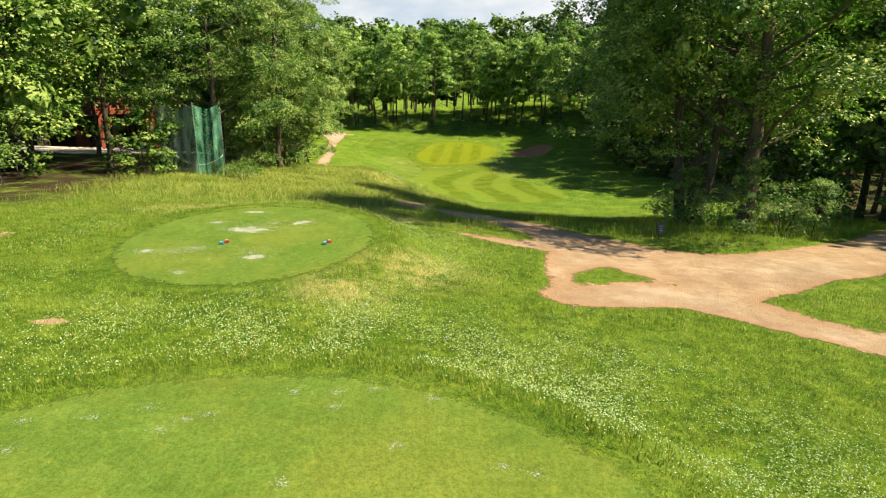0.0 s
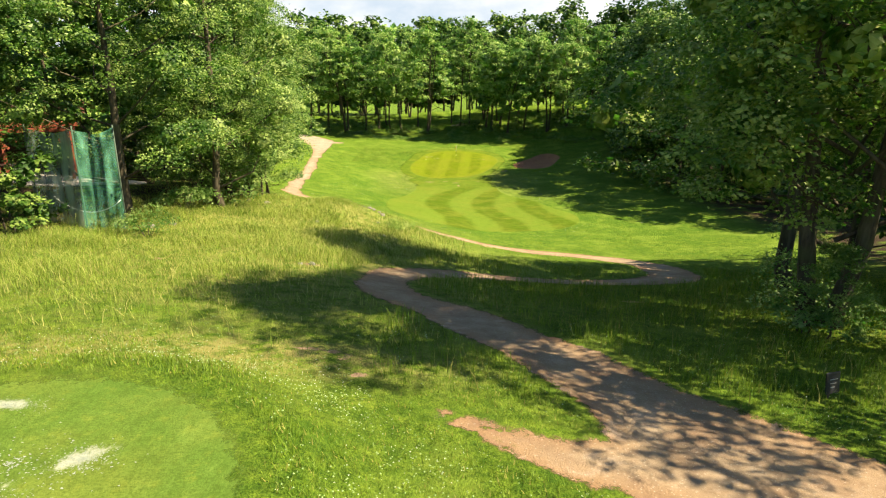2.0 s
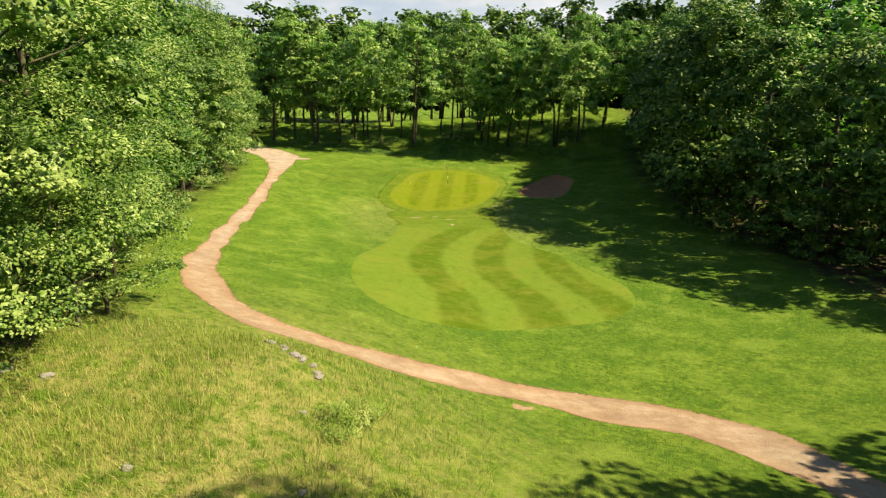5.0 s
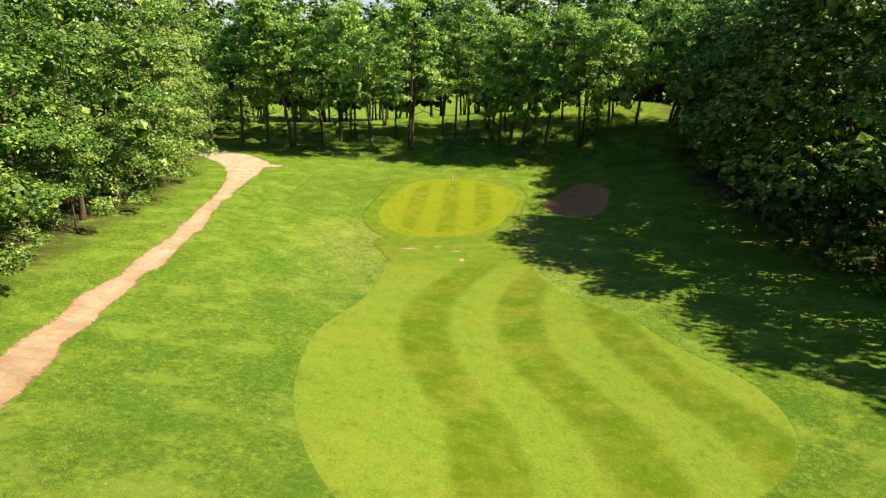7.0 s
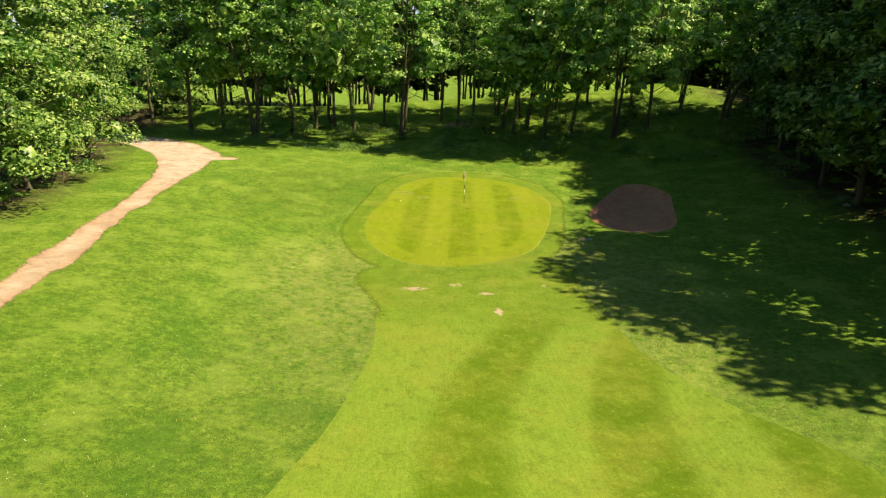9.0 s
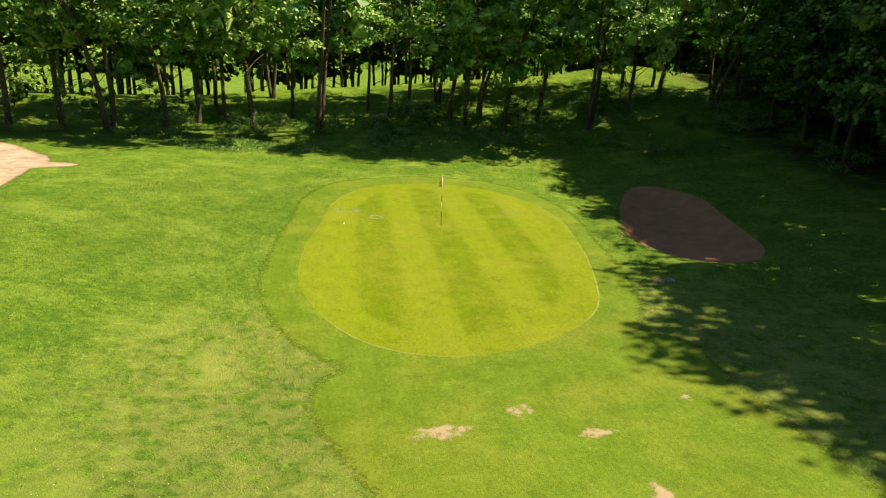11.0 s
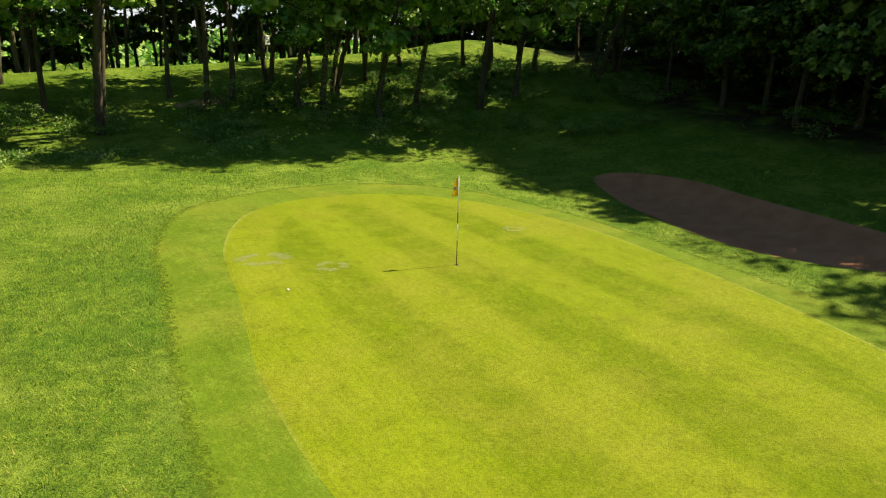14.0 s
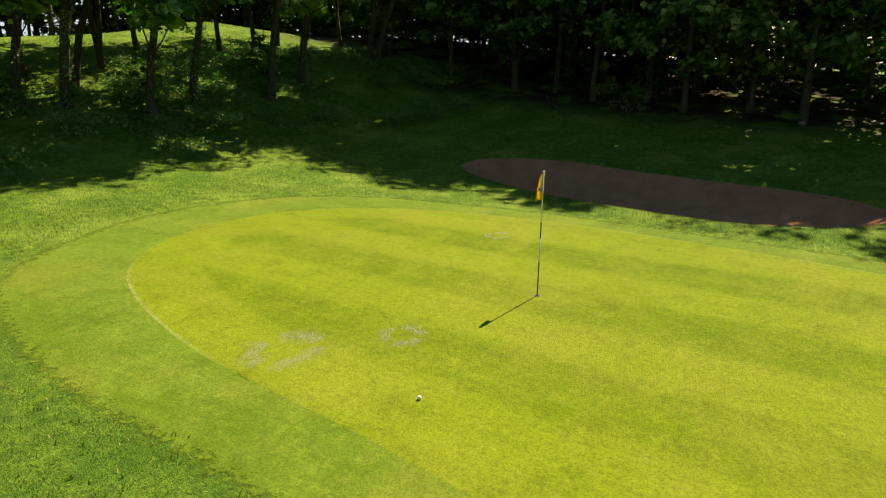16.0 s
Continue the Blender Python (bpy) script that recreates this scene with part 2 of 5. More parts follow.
def dirt_material():
    m, nt, b = material("sandy_dirt")
    big, mid, fine = n_noise(nt, 0.25, 3), n_noise(nt, 2.2, 5, 0.65), n_noise(nt, 40, 4, 0.7)
    col = n_ramp(nt, mid, (0.25, (0.2168, 0.143, 0.07849)), (0.5, (0.2958, 0.2144, 0.1297)), (0.78, (0.368, 0.2895, 0.1945)))
    col = n_mix(nt, n_step(nt, big, 0.35, 0.7), col, n_ramp(nt, mid, (0.3, (0.23, 0.1751, 0.1127)), (0.7, (0.3154, 0.2573, 0.174))))
    edge = n_step(nt, n_math(nt, "ADD", n_attr(nt, "edge"), n_math(nt, "MULTIPLY", n_math(nt, "SUBTRACT", mid, 0.5), 0.9)), -0.80, -0.10)
    col = n_mix(nt, n_math(nt, "MULTIPLY", edge, 0.75), col, (0.2498, 0.15, 0.07167))
    col = n_mix(nt, n_math(nt, "MULTIPLY", n_attr(nt, "pale"), n_step(nt, mid, 0.25, 0.6)), col, (0.3492, 0.33, 0.267))
    grassy = n_step(nt, n_noise(nt, 1.1, 6, 0.75), 0.62, 0.70)
    col = n_mix(nt, n_math(nt, "MULTIPLY", grassy, n_step(nt, n_attr(nt, "edge"), -1.2, -0.1)), col, (0.09486, 0.117, 0.02013))
    worn = n_noise(nt, 0.9, 6, 0.72)
    col = n_mix(nt, n_math(nt, "MULTIPLY", n_step(nt, worn, 0.46, 0.66), 0.55), col, (0.190, 0.118, 0.074))
    col = n_mix(nt, n_math(nt, "MULTIPLY", n_step(nt, worn, 0.46, 0.34), 0.45), col, (0.42, 0.335, 0.25))
    pebble = nt.nodes.new("ShaderNodeTexVoronoi")
    pebble.inputs["Scale"].default_value = 16
    nt.links.new(nt.nodes.new("ShaderNodeNewGeometry").outputs["Position"], pebble.inputs["Vector"])
    peb = n_step(nt, pebble.outputs["Distance"], 0.10, 0.24)
    col = n_mix(nt, peb, n_mix(nt, 0.5, col, (0.4338, 0.4003, 0.3139)), col)
    col = n_mix(nt, n_step(nt, fine, 0.3, 0.5), n_mix(nt, 0.35, col, (0.1314, 0.0822, 0.04095)), col)
    nt.links.new(col, b.inputs["Base Color"])
    dull(b, 0.95, 0.15)
    n_bump(nt, n_math(nt, "ADD", n_math(nt, "MULTIPLY", mid, 2.0), fine), b, 0.8, 0.04)
    thin_border(nt, b, n_math(nt, "MULTIPLY", n_attr(nt, "edge"), -2.4), 4.5, 1.7)
    return m


def sand_material():
    m, nt, b = material("bunker_sand")
    mid, fine = n_noise(nt, 1.4, 4), n_noise(nt, 45, 4, 0.7)
    col = n_ramp(nt, mid, (0.3, (0.235, 0.112, 0.048)), (0.7, (0.33, 0.168, 0.078)))
    col = n_mix(nt, n_step(nt, fine, 0.3, 0.7), n_mix(nt, 0.25, col, (0.1368, 0.076, 0.0532)), col)
    nt.links.new(col, b.inputs["Base Color"])
    dull(b, 0.95, 0.15)
    wave = n_noise(nt, 5, 3, 0.5, stretch=(1, 4, 1))
    n_bump(nt, n_math(nt, "ADD", wave, fine), b, 0.6, 0.03)
    return m


def leaf_material(name, dark, mid_c, light, trans=0.35, spec=0.32):
    m, nt, b = material(name)
    geo = nt.nodes.new("ShaderNodeNewGeometry")
    obj = nt.nodes.new("ShaderNodeObjectInfo")
    # besides random leaf tone, clump-sized noise paints lit sprays and shaded gaps into the colour
    v = n_math(nt, "ADD", n_math(nt, "MULTIPLY", geo.outputs["Random Per Island"], 0.34),
               n_math(nt, "MULTIPLY", n_step(nt, n_noise(nt, 1.3, 3), 0.34, 0.68), 0.72))
    v = n_math(nt, "ADD", v, n_math(nt, "MULTIPLY", n_math(nt, "SUBTRACT", obj.outputs["Random"], 0.5), 0.35))
    col = n_ramp(nt, v, (0.2, dark), (0.55, mid_c), (0.95, light))
    nt.links.new(col, b.inputs["Base Color"])
    dull(b, 0.50, spec)
    tr = nt.nodes.new("ShaderNodeBsdfTranslucent")
    nt.links.new(n_mix(nt, 0.75, col, (0.060, 0.28, 0.014)), tr.inputs[0])
    mx = nt.nodes.new("ShaderNodeMixShader")
    mx.inputs[0].default_value = trans
    nt.links.new(b.outputs[0], mx.inputs[1])
    nt.links.new(tr.outputs[0], mx.inputs[2])
    nt.links.new(mx.outputs[0], nt.nodes["Material Output"].inputs[0])
    return m


def blade_material(name, low, high, straw, straw_share):
    m, nt, b = material(name)
    geo = nt.nodes.new("ShaderNodeNewGeometry")
    r = geo.outputs["Random Per Island"]
    col = n_mix(nt, n_step(nt, n_noise(nt, 0.8, 3), 0.3, 0.7), low, high)
    mott = n_noise(nt, 4.2, 6, 0.74)
    col = n_mix(nt, n_math(nt, "MULTIPLY", n_step(nt, mott, 0.51, 0.38), 0.55), col, tuple(0.42 * c for c in low))
    col = n_mix(nt, n_math(nt, "MULTIPLY", n_step(nt, mott, 0.53, 0.66), 0.45), col, tuple(1.3 * c for c in high))
    col = n_mix(nt, n_step(nt, r, 1.0 - straw_share - 0.08, 1.0 - straw_share + 0.08), col, straw)
    nt.links.new(col, b.inputs["Base Color"])
    dull(b, 0.6, 0.3)
    tr = nt.nodes.new("ShaderNodeBsdfTranslucent")
    nt.links.new(col, tr.inputs[0])
    mx = nt.nodes.new("ShaderNodeMixShader")
    mx.inputs[0].default_value = 0.35
    nt.links.new(b.outputs[0], mx.inputs[1])
    nt.links.new(tr.outputs[0], mx.inputs[2])
    nt.links.new(mx.outputs[0], nt.nodes["Material Output"].inputs[0])
    return m


def bark_material(name, dark, light):
    m, nt, b = material(name)
    co = nt.nodes.new("ShaderNodeTexCoord").outputs["Object"]
    streak = n_noise(nt, 9, 5, 0.65, co, (1, 1, 0.16))
    moss = n_noise(nt, 1.1, 3, 0.5, co)
    col = n_ramp(nt, streak, (0.3, dark), (0.7, light))
    col = n_mix(nt, n_math(nt, "MULTIPLY", n_step(nt, moss, 0.5, 0.7), 0.5), col, (0.07, 0.09, 0.025))
    nt.links.new(col, b.inputs["Base Color"])
    dull(b, 0.9, 0.2)
    n_bump(nt, streak, b, 0.8, 0.03)
    return m


def plain_material(name, color, rough=0.6, spec=0.4, metal=0.0, grain=12.0, amount=0.25):
    m, nt, b = material(name)
    co = nt.nodes.new("ShaderNodeTexCoord").outputs["Object"]
    n = n_noise(nt, grain, 4, 0.6, co)
    col = n_mix(nt, n_math(nt, "MULTIPLY", n_step(nt, n, 0.35, 0.7), amount), color, tuple(c * 0.55 for c in color))
    nt.links.new(col, b.inputs["Base Color"])
    dull(b, rough, spec)
    b.inputs["Metallic"].default_value = metal
    return m


def wood_material(name, dark, light):
    m, nt, b = material(name)
    co = nt.nodes.new("ShaderNodeTexCoord").outputs["Object"]
    g = n_noise(nt, 5, 5, 0.6, co, (6, 6, 0.5))
    nt.links.new(n_ramp(nt, g, (0.3, dark), (0.7, light)), b.inputs["Base Color"])
    dull(b, 0.7, 0.3)
    n_bump(nt, g, b, 0.4, 0.01)
    return m


def net_material(name, low, high, thin):
    """Knotted netting: fine threads with open holes."""
    m, nt, b = material(name)
    co = nt.nodes.new("ShaderNodeTexCoord").outputs["Object"]
    fold = n_noise(nt, 1.4, 4, 0.6, co, (2.5, 1, 0.6))
    nt.links.new(n_ramp(nt, fold, (0.3, low), (0.7, high)), b.inputs["Base Color"])
    dull(b, 0.6, 0.3)
    hole = nt.nodes.new("ShaderNodeBsdfTransparent")
    mx = nt.nodes.new("ShaderNodeMixShader")
    nt.links.new(n_step(nt, fold, thin, 1.0), mx.inputs[0])
    nt.links.new(hole.outputs[0], mx.inputs[1])
    nt.links.new(b.outputs[0], mx.inputs[2])
    nt.links.new(mx.outputs[0], nt.nodes["Material Output"].inputs[0])
    return m


M_ROUGH = rough_grass_material()
M_FAIRWAY = mown_material("fairway_turf", (0.064, 0.112, 0.003), (0.124, 0.190, 0.018), (0.26, 0.205, 0.125), 1.25, 9.0)
M_GREEN = mown_material("putting_green_turf", (0.101, 0.146, 0.0020), (0.149, 0.194, 0.0060), (0.3496, 0.3192, 0.19), 1.0)
M_TEE = mown_material("tee_turf", (0.066, 0.128, 0.014), (0.124, 0.196, 0.036), (0.33, 0.35, 0.26), 1.0, 6.0)
M_DIRT = dirt_material()
M_SAND = sand_material()
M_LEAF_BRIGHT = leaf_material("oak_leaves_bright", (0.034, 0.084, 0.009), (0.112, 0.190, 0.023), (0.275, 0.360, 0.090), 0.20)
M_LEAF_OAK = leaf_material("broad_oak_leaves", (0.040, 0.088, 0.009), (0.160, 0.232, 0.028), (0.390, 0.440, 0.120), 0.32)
# darker copy of the oak leaves: the wood's shade is put into the colour
M_LEAF_SHADED = leaf_material("oak_leaves_shaded", (0.018, 0.050, 0.007), (0.062, 0.118, 0.015), (0.200, 0.270, 0.060), 0.10, 0.12)
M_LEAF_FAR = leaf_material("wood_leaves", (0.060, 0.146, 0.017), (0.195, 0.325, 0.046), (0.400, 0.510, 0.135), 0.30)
M_SHRUB = leaf_material("shrub_leaves", (0.050, 0.110, 0.014), (0.125, 0.215, 0.036), (0.280, 0.360, 0.110))
M_SHRUB_PALE = leaf_material("young_shrub_leaves", (0.120, 0.190, 0.020), (0.240, 0.330, 0.050), (0.400, 0.460, 0.130))
M_BARK = bark_material("oak_bark", (0.028, 0.023, 0.015), (0.105, 0.090, 0.056))
M_BLADE = blade_material("grass_blades", (0.106, 0.198, 0.0090), (0.184, 0.276, 0.018), (0.32, 0.296, 0.070), 0.12)
M_TALL = blade_material("tall_grass_blades", (0.135, 0.222, 0.018), (0.240, 0.318, 0.040), (0.400, 0.395, 0.120), 0.18)
M_CLOVER = plain_material("clover_blossom", (0.58, 0.66, 0.54), 0.7, 0.2)
M_CLOVER_LEAF = plain_material("clover_leaf", (0.26, 0.38, 0.13), 0.7, 0.2, 0, 3, 0.5)
M_STONE = plain_material("pale_stone", (0.21, 0.20, 0.17), 0.9, 0.2, 0, 5, 0.6)

# ---- the lie of the land ----
KX = [-40, -14, -5, 4, 14, 40]
KY = [0, 20, 28, 36, 44, 52, 62, 75, 90, 105, 116, 124, 134, 150]
LAND = [
    [3.4, 4.4, 4.6, 4.7, 4.8, 5.5],
    [3.5, 4.0, 4.5, 3.6, 3.4, 3.7],
    [3.6, 3.4, 3.3, 2.5, 2.3, 2.9],
    [3.6, 2.8, 2.1, 0.2, 0.4, 1.3],
    [3.0, 2.3, 1.1, -1.4, -1.6, -0.5],
    [1.8, 1.1, -0.6, -3.2, -3.6, -1.9],
    [0.3, -1.3, -3.1, -4.4, -4.4, -2.7],
    [-0.5, -3.2, -4.9, -5.4, -5.0, -3.2],
    [-1.7, -4.1, -6.1, -5.8, -5.4, -2.2],
    [-3.3, -4.5, -5.3, -5.7, -6.2, -1.2],
    [-3.6, -4.8, -5.3, -5.4, -5.7, -0.6],
    [-3.4, -4.4, -4.7, -3.9, -2.7, 0.4],
    [-2.6, -2.4, -1.5, -1.0, -0.15, 0.6],
    [-4.2, -4.6, -4.4, -3.6, -2.6, -2.4],
]
FINE_X = np.arange(-70.0, 71.0)
FINE_Y = np.arange(-40.0, 181.0)


def base_grid():
    h = np.array(LAND)
    cols = np.stack([np.interp(FINE_Y, KY, h[:, i]) for i in range(len(KX))], 1)
    g = np.stack([np.interp(FINE_X, KX, r) for r in cols])
    k = np.exp(-0.5 * (np.arange(-6, 7) / 2.0) ** 2)
    k /= k.sum()
    p = np.pad(g, 6, mode="edge")
    p = np.stack([np.convolve(r, k, "valid") for r in p])
    return np.stack([np.convolve(c, k, "valid") for c in p.T]).T


BASE = base_grid()


def bilinear(x, y):
    u, v = np.clip(x - FINE_X[0], 0, 139.999), np.clip(y - FINE_Y[0], 0, 219.999)
    i, j = u.astype(int), v.astype(int)
    f, g = u - i, v - j
    return (BASE[j, i] * (1 - f) + BASE[j, i + 1] * f) * (1 - g) + (BASE[j + 1, i] * (1 - f) + BASE[j + 1, i + 1] * f) * g


def spline(points, closed=True, step=6):
    """Catmull-Rom through a few points."""
    p = np.array(points, float)
    n = len(p)
    out = []
    for i in range(n if closed else n - 1):
        a, b, c, d = (p[(i + k) % n] if closed else p[min(max(i + k, 0), n - 1)] for k in (-1, 0, 1, 2))
        for t in np.arange(step) / step:
            out.append(0.5 * (2 * b + (c - a) * t + (2 * a - 5 * b + 4 * c - d) * t * t + (3 * b - a - 3 * c + d) * t ** 3))
    if not closed:
        out.append(p[-1])
    return np.array(out)


def inside_distance(x, y, poly):
    """Signed distance to a closed outline, negative inside."""
    x, y = np.asarray(x, float), np.asarray(y, float)
    d2 = np.full(x.shape, 1e9)
    odd = np.zeros(x.shape, bool)
    for (ax, ay), (bx, by) in zip(poly, np.roll(poly, -1, 0)):
        ex, ey = bx - ax, by - ay
        t = np.clip(((x - ax) * ex + (y - ay) * ey) / (ex * ex + ey * ey + 1e-9), 0, 1)
        d2 = np.minimum(d2, (x - ax - t * ex) ** 2 + (y - ay - t * ey) ** 2)
        odd ^= ((ay > y) != (by > y)) & (x < (bx - ax) * (y - ay) / (by - ay + 1e-12) + ax)
    return np.where(odd, -1, 1) * np.sqrt(d2)


def track_distance(x, y, line):
    """Signed distance to a track of x, y, half-width rows."""
    x, y = np.asarray(x, float), np.asarray(y, float)
    best = np.full(x.shape, 1e9)
    for (ax, ay, aw), (bx, by, bw) in zip(line, line[1:]):
        ex, ey = bx - ax, by - ay
        t = np.clip(((x - ax) * ex + (y - ay) * ey) / (ex * ex + ey * ey + 1e-9), 0, 1)
        best = np.minimum(best, np.hypot(x - ax - t * ex, y - ay - t * ey) - (aw + t * (bw - aw)))
    return best


TEE_A = ((-0.8, 7.4), (4.7, 4.5), 4.62)
TEE_B = ((-3.35, 18.35), (2.95, 3.3), 4.37)
GREEN = spline([(-4.3, 94.5), (-4.3, 98), (-3.6, 101.5), (-2.9, 105), (-1.2, 108.2), (1.5, 109.6), (4.6, 109.2), (6.8, 107),
                (7.6, 103.6), (6.9, 99), (5.6, 94.4), (4.3, 91.6), (2.0, 90.0), (-0.6, 89.7), (-2.9, 91.2)])
COLLAR = spline([(-5.9, 94), (-5.8, 98), (-5.2, 102), (-4.6, 106), (-2.8, 109.8), (1.2, 111.8), (5.4, 111.3), (8.2, 108.6),
                 (9.0, 104), (8.0, 98.6), (7.0, 94), (5.6, 90.6), (2.6, 88.3), (-1.0, 88.0), (-4.4, 90.2)])
BUNKER = spline([(9.5, 99.6), (10.9, 103), (12.6, 106.2), (14.4, 108.8), (16.0, 108.2), (16.7, 105.2), (15.8, 102), (14.9, 99.2),
                 (13.8, 96.4), (12.2, 95.0), (10.4, 95.3), (9.4, 97.2)])
FAIRWAY = spline([(-4.4, 88.5), (-2.8, 82), (-3.3, 75.5), (-4.5, 70), (-4.2, 64.4), (-2.9, 60), (-0.8, 57), (2.4, 57.2), (5.6, 58.8),
                  (9.2, 60.4), (11.4, 63.2), (11.7, 66.6), (10.3, 70), (9.3, 73.6), (7.6, 76.4), (6.2, 80), (6.0, 86), (5.8, 90), (0, 91)])
TRACK_LOOP = spline([(34, 33, 1.6), (25.5, 30.4, 1.8), (18, 25.7, 1.9), (13.5, 22.4, 1.75), (9.5, 19.9, 1.6), (6.6, 19.5, 2.0), (4.6, 22.2, 1.5), (3.0, 25.2, 1.05), (1.2, 27.6, 1.0),
                     (-0.3, 29.4, 0.95), (-0.65, 31.6, 0.95), (0.3, 33.8, 0.95), (2.4, 35.7, 0.9), (5.0, 36.8, 0.9), (8.0, 37.4, 1.0), (10.2, 38.6, 1.3),
                     (11.2, 41.6, 1.2), (10.8, 45.2, 1.3), (9.2, 48.2, 1.5), (6.2, 49.5, 1.35), (2.8, 50.2, 1.15), (-0.6, 49.9, 1.1), (-3.2, 50.1, 0.95),
                     (-5.9, 51.2, 0.9), (-8.2, 54.3, 1.0), (-10.6, 59.4, 0.9), (-12.3, 66.4, 0.75), (-13.7, 74.6, 0.8), (-14.7, 82.4, 0.8), (-16.0, 91, 0.8),
                     (-17.2, 100, 1.0), (-18.6, 106.5, 1.8), (-20.2, 112, 2.8), (-24, 116, 2.4), (-32, 120, 1.6)], False)
TRACK_FORK = spline([(9.0, 19.4, 1.4), (6.4, 17.0, 1.0), (6.8, 16.0, 0.9), (8.2, 14.6, 0.9), (12.0, 11.8, 1.1), (18, 8, 1.3), (25, 4.5, 1.3), (36, 1, 1.3)], False)
TRACK_BAY = spline([(5.6, 17.1, 0.9), (4.4, 16.7, 0.85), (3.5, 16.5, 0.65)], False)
TRACK_SPUR = spline([(4.4, 19.6, 1.1), (3.6, 18.2, 0.5), (3.5, 16.8, 0.35)], False)
TRACK_END = spline([(-18.6, 109.4, 1.3), (-17.5, 110.4, 1.2), (-16.6, 110.8, 1.0)], False)
TRACK_BARE = spline([(0.7, 22.3, 0.10), (1.4, 21.8, 0.40), (2.4, 21.2, 0.65), (3.4, 20.9, 0.85), (4.2, 20.9, 0.9)], False)
BARE = [(-1.5, 86.2, 0.75, 0.28), (0.3, 86.8, 0.32, 0.30), (1.6, 85.7, 0.45, 0.25), (4.1, 86.6, 0.25, 0.2), (1.8, 83.6, 0.25, 0.5),
        (7.7, 93.8, 0.35, 0.3), (-4.9, 13.6, 0.34, 0.16),
        (3.3, 48.5, 0.5, 0.3), (1.6, 115.1, 1.0, 0.12), (2.5, 126.5, 2.4, 0.7), (12.0, 128.5, 1.6, 0.8), (-2.9, 31.8, 0.4, 0.25),
        (2.4, 19.2, 0.22, 0.16), (-6.3, 22.8, 0.7, 0.10), (-9.4, 18.8, 0.4, 0.25), (-1.2, 24.2, 0.6, 0.16), (-0.6, 23.9, 0.35, 0.2), (-0.2, 23.0, 0.25, 0.16), (-2.2, 23.9, 0.35, 0.07), (-6.9, 30.4, 0.4, 0.2), (6.6, 31.6, 0.35, 0.3)]
DRY = [(0.5, 17.1, 0.9, 0.8), (-0.9, 15.5, 0.7, 0.5), (-1.5, 86.2, 1.6, 0.9), (1.2, 86.2, 1.8, 1.0), (-6.3, 22.9, 2.6, 0.6), (-2.0, 23.7, 2.6, 0.7)]
WORN_TEE = [(-3.6, 19.05, 0.85, 0.40), (-2.88, 16.95, 0.34, 0.22), (-4.3, 17.5, 0.45, 0.2), (-2.5, 19.7, 0.35, 0.3), (-4.0, 20.7, 0.5, 0.16), (-5.2, 17.2, 0.4, 0.2), (-4.0, 16.0, 0.3, 0.14), (-4.6, 19.6, 0.35, 0.22)]
DIVOTS = [(-0.6, 11.3), (-0.1, 11.3), (-0.1, 11.0), (0.3, 11.4), (-1.4, 10.8), (-1.6, 10.7), (-2.1, 10.9), (-1.8, 10.5), (-2.6, 10.7), (-3.3, 10.6), (-3.1, 10.1),
          (1.0, 11.2), (1.7, 10.0), (2.0, 9.9), (-0.3, 9.7), (0.7, 10.3)]
REPAIR = [(-2.4, 103.65, 0.62, 0.42), (-1.15, 102.6, 0.36, 0.30), (5.3, 103.7, 0.36, 0.26)]


def ellipse_distance(x, y, e):
    (cx, cy), (rx, ry), _ = e
    q = np.hypot((x - cx) / rx, (y - cy) / ry)
    return (q - 1) * min(rx, ry)


def spots(x, y, rows):
    v = np.zeros(np.shape(x))
    for cx, cy, rx, ry in rows:
        q = np.hypot((x - cx) / rx, (y - cy) / ry)
        v = np.maximum(v, 1 - 0.5 * q)
    return np.clip(v, 0, 1)


def rings(x, y, rows):
    """Dry rims round relaid pieces of turf."""
    v = np.zeros(np.shape(x))
    for cx, cy, rx, ry in rows:
        q = (np.abs((x - cx) / rx) ** 3 + np.abs((y - cy) / ry) ** 3) ** (1 / 3)
        v = np.maximum(v, np.exp(-((q - 0.85) / 0.28) ** 2))
    return v


def track_edge(x, y):
    d = np.minimum(track_distance(x, y, TRACK_LOOP), track_distance(x, y, TRACK_FORK))
    d = np.minimum(d, np.minimum(track_distance(x, y, TRACK_BAY), track_distance(x, y, TRACK_SPUR)))
    d = np.minimum(d, np.minimum(track_distance(x, y, TRACK_BARE), track_distance(x, y, TRACK_END)))
    return d + 0.40 * (vnoise(x, y, 2.1, 1) - 0.5) + 0.20 * (vnoise(x, y, 0.8, 2) - 0.5)


def land(x, y):
    """Height of the bare ground."""
    x, y = np.asarray(x, float), np.asarray(y, float)
    z = bilinear(x, y)
    for e in (TEE_A, TEE_B):
        w = 1 - smooth(0.0, 1.5, ellipse_distance(x, y, e))
        z = z * (1 - w) + e[2] * w
    z = z + 0.10 * (vnoise(x, y, 5.0, 1) - 0.5) * smooth(0.0, 2.0, np.minimum(ellipse_distance(x, y, TEE_A), ellipse_distance(x, y, TEE_B))) * smooth(125, 90, y)
    # the knoll above the lower track, with its grassy brow
    z = z + 0.62 * np.exp(-((x + 3.9) / 3.2) ** 2 - ((y - 46.2) / 2.4) ** 2)
    # bank behind the green and the two mounds on the meadow
    z = z + 1.0 * np.exp(-((x - 26) / 6) ** 2 - ((y - 134) / 5) ** 2)
    z = z - 4.0 * smooth(60, 220, y) * smooth(150, 230, y)
    z = z + 27 * np.exp(-((x + 70) / 120) ** 2 - ((y - 560) / 130) ** 2) + 16 * np.exp(-((x - 160) / 150) ** 2 - ((y - 600) / 130) ** 2)
    return z


